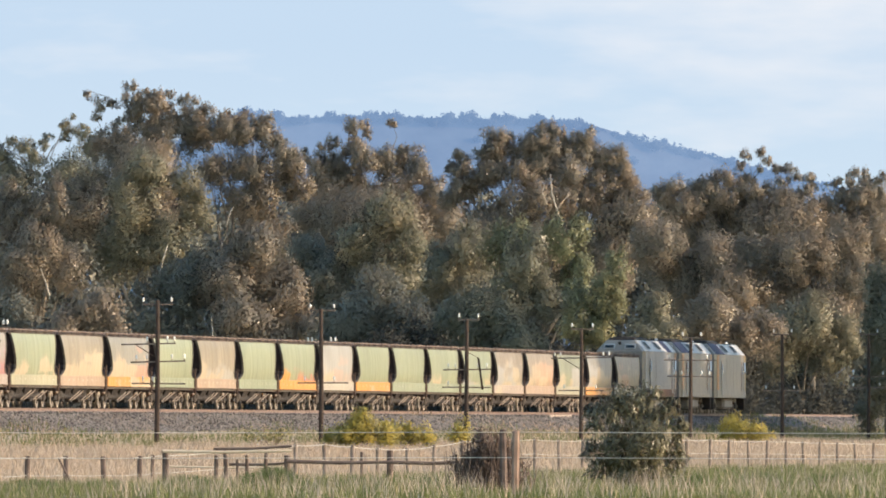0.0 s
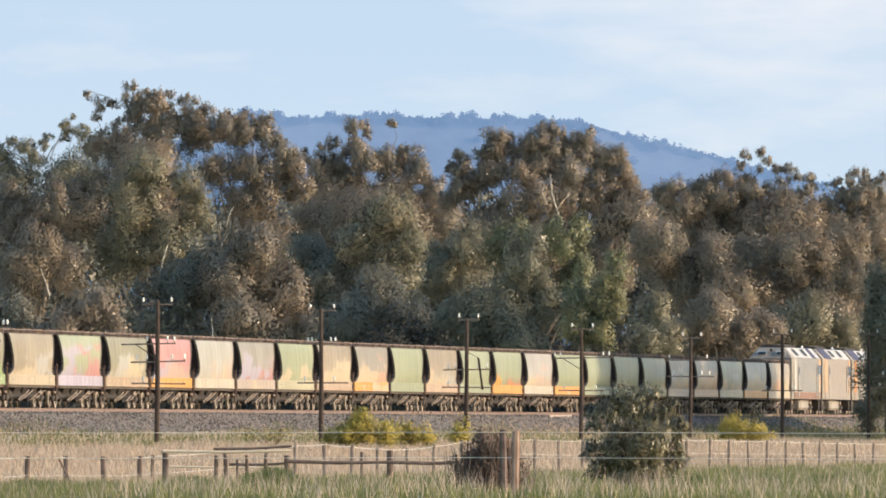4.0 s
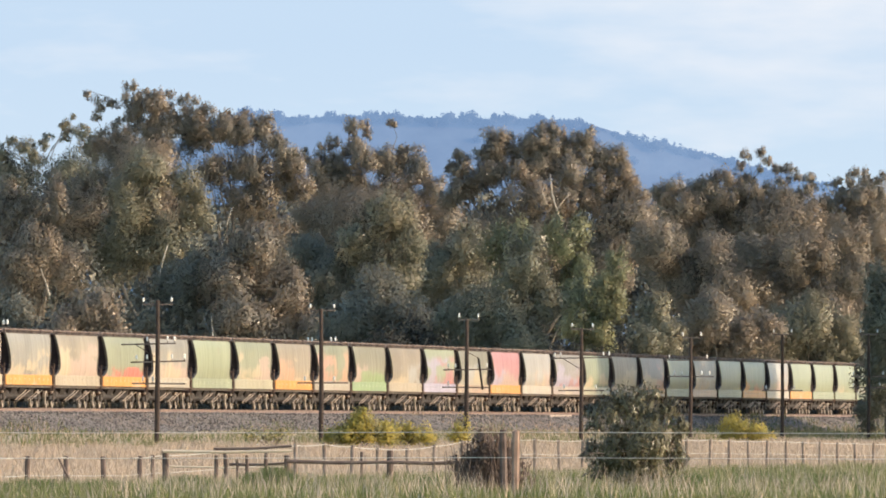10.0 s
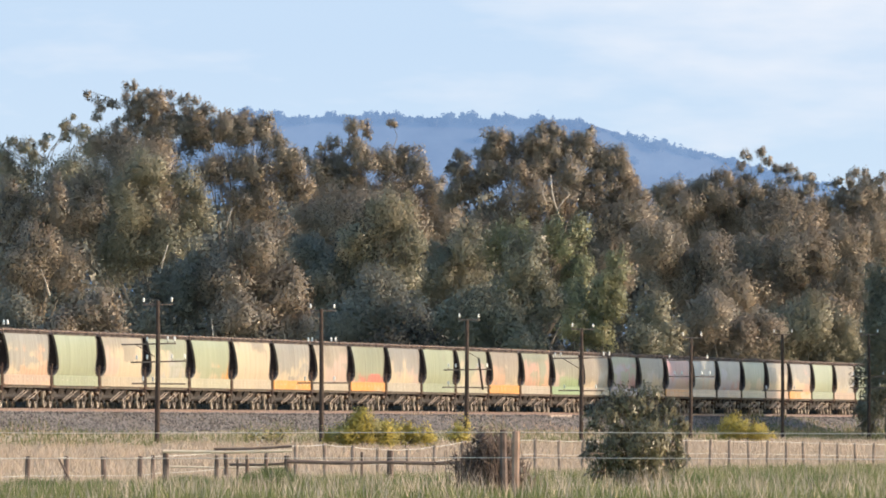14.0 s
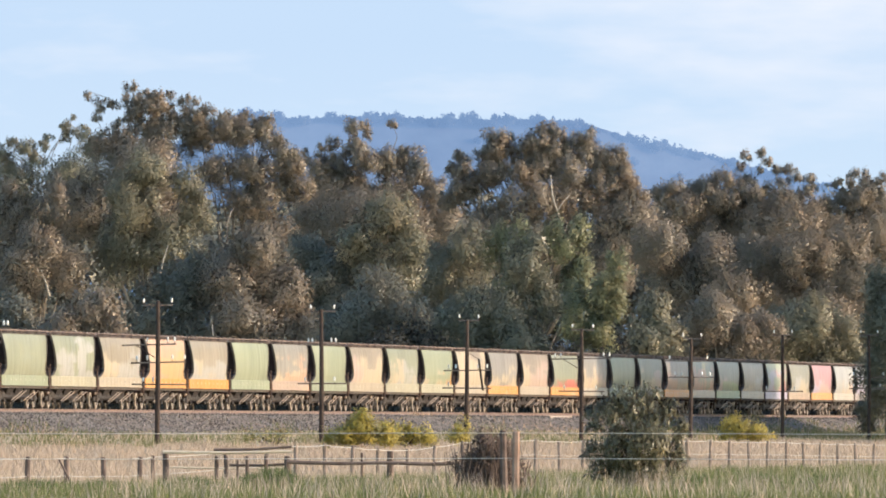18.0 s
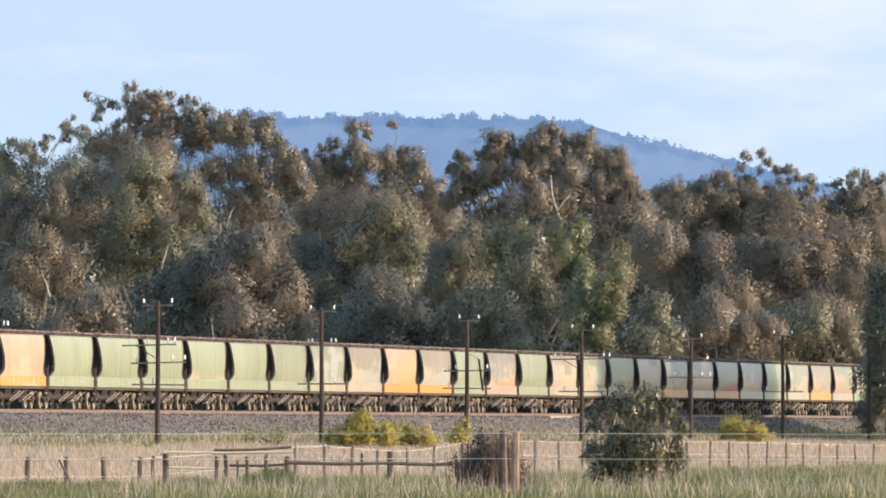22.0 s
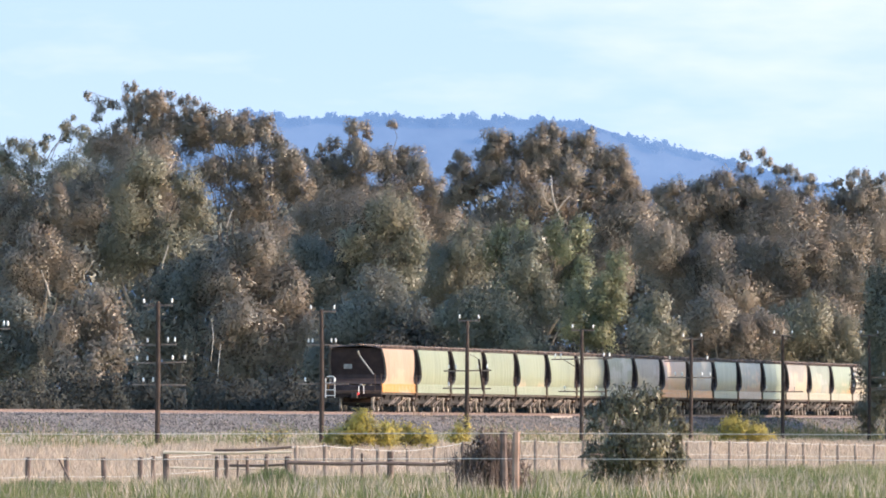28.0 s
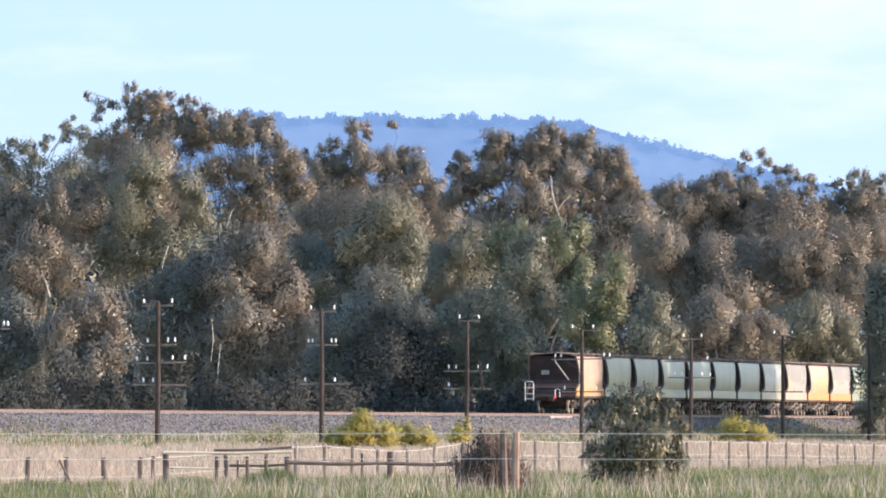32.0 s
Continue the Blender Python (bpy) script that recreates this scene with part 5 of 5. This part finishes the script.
for i, (x, y, z) in enumerate(posts):
    fence_post(paddock, x, y, z, 0.075 if i < 5 else 0.062, GREYWOOD if i < 7 else POSTWOOD, 0.03 * ((i * 5) % 3 - 1))
for (xa, ya, za), (xb, yb, zb) in zip(posts, posts[1:]):
    for drop in (0.05, 0.55):
        n = 4
        strand(paddock, [(xa + (xb - xa) * k / n, ya + (yb - ya) * k / n, za + (zb - za) * k / n - drop - 0.10 * (k / n) * (1 - k / n)) for k in range(n + 1)], 0.010 if drop < 0.1 else 0.007)

# ------------------------------------------------------------ remains of a timber stockyard
yard = base("stockyard_rails", pose(0, 0, 0), "weathered timber stockyard posts with a pale top rail", "stockyard")
for px, top, r in [(-7.64, 1.08, 0.09), (-6.24, 0.94, 0.06), (-5.97, 0.94, 0.05), (-5.4, 0.94, 0.05), (-5.66, 0.84, 0.035), (-4.88, 0.95, 0.05), (-4.29, 0.94, 0.09), (-1.46, 1.08, 0.095), (-2.24, 1.03, 0.04)]:
    fence_post(yard, px, 420, top, r)


def rail_log(xa, za, xb, zb, y, r, mat):
    mid = (0.5 * (xa + xb), y, 0.5 * (za + zb) - 0.03)
    return part("rail", Shape().tube([(xa, y, za), mid, (xb, y, zb)], [r, r * 0.92, r * 0.85], 7), mat, yard)


rail_log(-7.71, 1.05, -4.17, 1.06, 419.7, 0.046, PALEWOOD)
rail_log(-6.31, 1.11, -4.16, 1.19, 419.4, 0.04, GREYWOOD)
rail_log(-5.9, 0.69, -4.23, 0.72, 420.2, 0.04, GREYWOOD)
rail_log(-7.54, 0.63, -4.24, 0.61, 420.4, 0.028, PALEWOOD)
rail_log(-4.29, 0.77, -1.46, 0.75, 419.7, 0.055, GREYWOOD)
rail_log(-1.49, 0.75, 0.68, 0.74, 419.5, 0.055, GREYWOOD)
part("broken_stay", Shape().tube([(-10.78, 428, 0.83), (-10.37, 428, 0.04)], [0.03, 0.04], 6), GREYWOOD, yard)

# ------------------------------------------------------------ nearest fence
near = base("boundary_fence", pose(0, 0, 0), "split red-gum strainer post with plain wires in long grass", "fence")
fence_post(near, 1.56, 330, 1.63, 0.088, REDWOOD, 0.02)
fence_post(near, 1.33, 331.5, 1.66, 0.075, GREYWOOD, -0.03)
fence_post(near, -16.5, 333, 1.6, 0.08, REDWOOD)
fence_post(near, 17.5, 327, 1.6, 0.08, REDWOOD)
for z in (1.60, 1.05, 0.22):
    strand(near, [(-16.5, 333, z + 0.02), (-8, 331.5, z - 0.02), (1.56, 330, z), (9, 328.5, z - 0.03), (17.5, 327, z)], 0.009)

# ------------------------------------------------------------ shrubs
def shrub(name, x, y, lobes, tone, label, seed, density, leaf, droop=0.6, group="", stems=7, mix=None, billow=1.0, slim=0.30, fuzz=0.7):
    """lobes: aside, back, up, radius, half height."""
    r = random.Random(seed)
    e = base(name, pose(x, y, ground_xy(x, y) - 0.05), label, "shrub", group)
    s = Shape()
    for i in range(stems):
        dx, dy, dz, rx, rz = lobes[i % len(lobes)]
        tip = Vector((dx + r.uniform(-0.5, 0.5) * rx, dy + r.uniform(-0.5, 0.5) * rx, dz + r.uniform(0.0, 0.7) * rz))
        s.tube([(r.uniform(-0.1, 0.1), r.uniform(-0.1, 0.1), 0), tip * 0.5 + Vector((r.uniform(-0.1, 0.1), 0, 0.05)), tip], [0.035, 0.022, 0.006], 5)
    tagged(part("stem", s, GREYWOOD, e), kind="stuff")
    part("foliage", leafage("foliage", lobes, LEAF[tone], density * (0.6 if mix else 1.0), leaf, droop, seed, billow, slim, fuzz), None, e)
    if mix:
        part("blossom", leafage("blossom", lobes, LEAF[mix], density * 1.4, leaf * 0.9, droop, seed + 1, fuzz=fuzz), None, e)
    return e


sapling = shrub("gum_sapling", 4.29, 345, [(0.0, 0.06, 2.06, 0.58, 0.36), (-0.54, -0.18, 1.64, 0.47, 0.45), (0.61, -0.21, 1.57, 0.45, 0.51), (0.0, -0.26, 1.25, 0.79, 0.47), (0.74, -0.08, 0.87, 0.38, 0.45), (-0.64, 0.05, 0.87, 0.4, 0.36), (0.0, -0.01, 0.61, 0.7, 0.34), (1.02, -0.01, 1.32, 0.16, 0.34), (-0.95, -0.06, 1.12, 0.18, 0.22), (0.38, -0.0, 2.36, 0.31, 0.18), (-0.32, 0.03, 2.27, 0.22, 0.2), (1.09, 0.03, 0.93, 0.13, 0.22), (1.12, 0.05, 1.64, 0.11, 0.18), (0.83, -0.04, 2.02, 0.2, 0.2), (-0.87, -0.0, 1.89, 0.16, 0.2), (0.13, 0.18, 0.29, 0.56, 0.2), (-0.03, 0.31, 1.7, 0.62, 0.4), (-0.1, -0.17, 1.06, 0.62, 0.4), (0.38, -0.2, 0.52, 0.47, 0.29), (-0.45, 0.07, 0.52, 0.43, 0.29)], "bush", "young gum sapling with glossy dark green leaves by the fence", 41, 1.75, 0.115, 1.0, stems=30, billow=0.72, slim=0.15)


def spray(root, tip, leaves):
    """A thin twig that sticks out of the sapling with a few long leaves."""
    o = Vector((4.29, 345, ground_xy(4.29, 345) - 0.05))
    a, b = Vector(root) - o, Vector(tip) - o
    twig = part("twig", Shape().tube([a, a.lerp(b, 0.5) + Vector((0, 0, 0.02)), b], [0.012, 0.009, 0.004], 5), GREYWOOD, sapling)
    for p, q, w in leaves:
        p, q = Vector(p) - o, Vector(q) - o
        side = (q - p).cross(Vector((0, 1, 0))).normalized() * w
        m = p.lerp(q, 0.4)
        part("leaf", Shape().rings([[p, p + Vector((0, 0.004, 0)), p + Vector((0, 0.008, 0))], [m - side, m + Vector((0, -0.01, 0)), m + side], [q, q + Vector((0, 0.004, 0)), q + Vector((0, 0.008, 0))]], closed=False), LEAF["scrub"], twig)


spray((3.61, 343.4, 1.12), (3.05, 343, 1.09), [((3.29, 342.95, 1.14), (3.0, 342.95, 1.04), 0.05), ((3.16, 342.9, 1.09), (3.25, 342.9, 1.27), 0.032), ((3.33, 343, 1.1), (3.1, 343, 1.12), 0.03)])
spray((3.64, 344.2, 0.72), (3.19, 344, 0.64), [((3.26, 343.9, 0.69), (3.1, 343.9, 0.57), 0.03), ((3.41, 343.9, 0.69), (3.31, 343.9, 0.54), 0.025)])
shrub("wattle_bush", -3.56, 668, [(0.1, -0.22, 1.38, 0.45, 0.49), (0.0, -0.03, 1.01, 0.74, 0.4), (-0.89, -0.26, 0.64, 0.59, 0.35), (0.79, 0.18, 0.74, 0.69, 0.37), (0.0, 0.36, 0.59, 1.09, 0.3), (-1.24, -0.12, 0.49, 0.4, 0.22)], "wattle_leaf", "wattle bush with yellow blossom below the ballast bank", 42, 0.5, 0.10, mix="wattle", group="wattles by the railway")
shrub("wattle_bush", -1.84, 672, [(-0.25, -0.07, 0.88, 0.6, 0.35), (0.62, 0.03, 0.73, 0.6, 0.32), (-0.5, 0.16, 0.58, 0.85, 0.25), (1.12, -0.02, 0.58, 0.4, 0.22)], "wattle_leaf", "low wattle bush with yellow blossom below the ballast bank", 43, 0.5, 0.10, mix="wattle", group="wattles by the railway")
shrub("wattle_bush", 0.9, 712, [(0.0, -0.01, 0.89, 0.34, 0.47), (-0.21, -0.08, 0.5, 0.47, 0.26)], "wattle_leaf", "low wattle bush with yellow blossom at a pole", 44, 0.5, 0.10, mix="wattle", group="wattles by the railway")
shrub("wattle_bush", 16.56, 850, [(-0.31, 0.33, 1.06, 0.76, 0.5), (0.5, 0.07, 0.74, 0.94, 0.41), (-0.31, 0.07, 0.49, 1.13, 0.31), (1.26, -0.3, 0.49, 0.63, 0.25)], "wattle_leaf", "wattle bush with yellow blossom in the shade", 45, 0.5, 0.10, mix="wattle", group="wattles by the railway")
shrub("rank_weeds", -7.37, 655, [(-0.73, -0.05, 0.62, 0.49, 0.24), (0.0, 0.19, 0.58, 0.53, 0.22), (0.49, -0.08, 0.62, 0.39, 0.27)], "wattle_leaf", "patch of green weeds below the ballast bank", 46, 0.18, 0.11, 0.1)

dead = base("dead_bush", on_ground(1.02, 335), "dry brown leafless bush tangled against the fence post", "shrub")
rd = random.Random(8)
s = Shape()
for i in range(760):
    bx, tx = rd.gauss(0, 0.30), rd.gauss(0.0, 0.16)
    h = rd.uniform(0.55, 1.62) * (1 - 0.35 * abs(bx + tx))
    dy = rd.gauss(0, 0.25)
    s.tube([(bx, dy, 0), (bx + 0.4 * tx + rd.gauss(0, 0.03), dy, h * 0.55), (bx + tx, dy + rd.gauss(0, 0.1), h)], [0.014, 0.011, 0.004], 4)
tagged(part("brushwood", s, LEAF["dead"], dead), kind="stuff")
part("dry_foliage", leafage("dry_foliage", [(-0.2, 0, 0.85, 0.5, 0.45), (0.0, 0, 1.15, 0.42, 0.3), (0.3, 0.1, 0.9, 0.4, 0.45), (-0.5, 0, 0.6, 0.35, 0.4), (0.5, 0, 0.5, 0.3, 0.3), (0.05, 0, 0.5, 0.7, 0.35)], LEAF["dead"], 0.30, 0.06, 0.8, 48), None, dead)
for x in (-8.07, -7.87):
    m = base("marker_peg", on_ground(x, 662), "small white painted marker peg in the grass", "marker", "marker pegs")
    part("peg", Shape().box(-0.06, 0.06, -0.03, 0.03, -0.2, 0.59, 0.01), WHITEPAINT, m)

wall = Shape()
wall.rings([[tuple(plan(u, v).to_2d()) + (RAIL_Z + z,) for u, z in ((2.25, -0.42), (2.6, -0.42), (2.6, -0.17), (2.25, -0.17))] for v in (181, 184.5, 188, 191)])
tagged(part("culvert_kerb", wall, CONCRETE), "pale concrete kerb over a culvert beside the track", "kerb")

# ------------------------------------------------------------ grasses
def sward(name, count, u0, u1, y0, y1, low, high, width, material, label, seed, thick=0.5):
    """Upright blades, denser in clumps, over a stretch of the paddock."""
    r = np.random.default_rng(seed)
    y = y0 + (y1 - y0) * r.random(count * 3)
    x = (r.random(count * 3) * 2 - 1) * (0.030 * y + 1.0)
    u = (x - P0.x) * OFF.x + (y - P0.y) * OFF.y
    v = (x - P0.x) * ALONG.x + (y - P0.y) * ALONG.y
    clump = np.sin(x * 2.1 + 1.7 * np.sin(y * 0.31)) * np.sin(y * 0.23 + x * 0.9) + 0.6 * np.sin(x * 5.3 + y * 0.7)
    keep = (u > u0 + 1.5 * np.sin(v * 0.08)) & (u < u1) & (r.random(count * 3) < 0.5 + thick * clump)
    x, y, u, v, clump = (a[keep][:count] for a in (x, y, u, v, clump))
    z = np.interp(u, PROFILE_U, PROFILE_Z)
    n = len(x)
    h = (low + (high - low) * r.random(n)) * (0.8 + 0.25 * clump)
    c = np.stack([x, y, z + 0.45 * h], 1)
    a = np.stack([r.normal(size=n) * 0.16 * h, r.normal(size=n) * 0.16 * h, 0.5 * h], 1)
    t = r.random(n) * math.pi
    b = np.stack([np.cos(t), np.sin(t), 0 * t], 1) * (width * (0.6 + 0.8 * r.random(n)))[:, None]
    tagged(part(name, cards(name, c, a, b, material), None), label, "grass", kind="stuff")


sward("green_grass", 60000, 41.5, 82, 300, 650, 0.22, 0.52, 0.016, LUSH, "rank green paddock grass", 61)
sward("seeding_grass", 6500, 42, 82, 300, 640, 0.40, 0.78, 0.008, PALE, "straw-pale seeding stalks among green grass", 62)
sward("dry_grass", 64000, 14, 43, 420, 880, 0.20, 0.50, 0.020, DRY, "dry straw-coloured paddock grass", 63)
sward("bleached_grass", 95000, 13, 42, 430, 920, 0.15, 0.42, 0.015, PALE, "bleached pale dry grass behind the fence", 64)
sward("bank_grass", 44000, 5.0, 14, 560, 1000, 0.14, 0.48, 0.022, LUSH, "green weeds along the foot of the ballast", 65)
sward("bank_straw", 30000, 5.2, 14, 560, 1000, 0.12, 0.40, 0.022, DRY, "dry grass along the foot of the ballast", 66)
sward("shaded_bank_grass", 30000, 2.3, 10, 885, 1120, 0.15, 0.50, 0.030, LUSH, "green weeds grown over the shaded bank", 67)
sward("shaded_bank_straw", 30000, 2.6, 10, 800, 1120, 0.12, 0.40, 0.030, DRY, "dry tan grass grown over the shaded bank", 68)


def tussock(x, y, spread, count, high, seed, label):
    """A dense clump of dark green blades leaning outwards."""
    r = np.random.default_rng(seed)
    px, py = r.normal(size=count) * spread, r.normal(size=count) * spread * 1.5
    h = high * (0.5 + 0.6 * r.random(count)) * np.exp(-0.25 * (px / spread) ** 2)
    c = np.stack([px, py, 0.45 * h], 1)
    a = np.stack([r.normal(size=count) * 0.2 * h + 0.15 * px, r.normal(size=count) * 0.2 * h, 0.55 * h], 1)
    t = r.random(count) * math.pi
    b = np.stack([np.cos(t), np.sin(t), 0 * t], 1) * (0.010 + 0.014 * r.random(count))[:, None]
    ob = part("grass_tussock", cards("grass_tussock", c, a, b, RANK), None)
    ob.matrix_basis = on_ground(x, y)
    tagged(ob, label, "grass", "grass tussocks")


for i, (x, y, spread, count, high) in enumerate([(-4.14, 374, 0.42, 2600, 0.7), (-4.64, 372, 0.3, 1200, 0.6), (-6.2, 373, 0.45, 1500, 0.52), (-1.98, 372, 0.5, 1400, 0.45), (5.33, 346, 0.32, 1600, 0.55), (4.9, 347, 0.35, 1200, 0.4), (6.14, 372, 0.5, 1200, 0.45), (7.74, 376, 0.5, 1500, 0.5), (9.64, 374, 0.6, 1600, 0.45), (-0.53, 366, 0.5, 1200, 0.45), (-10.08, 376, 0.6, 1400, 0.45), (-8.32, 372, 0.5, 1200, 0.45), (3.06, 366, 0.4, 1100, 0.42)]):
    tussock(x, y, spread, count, high, 400 + i, "dense dark green grass tussock in the paddock")
sward("tall_stalks", 1600, 58, 82, 305, 345, 0.50, 0.95, 0.011, PALE, "tall pale dry stalks standing above the green grass", 69)



def motions():
    """The train rolls along the straight track at an even pace."""
    for ob, lead in TRAIN:
        rows = []
        for t in (0, 8, 16, 24, 32):
            p = plan(0, lead + SPEED * (t - 9))
            rows.append((t, pose(p.x, p.y, RAIL_Z, 0, 0, TRACK_TURN)))
        walk(ob, rows)


motions()
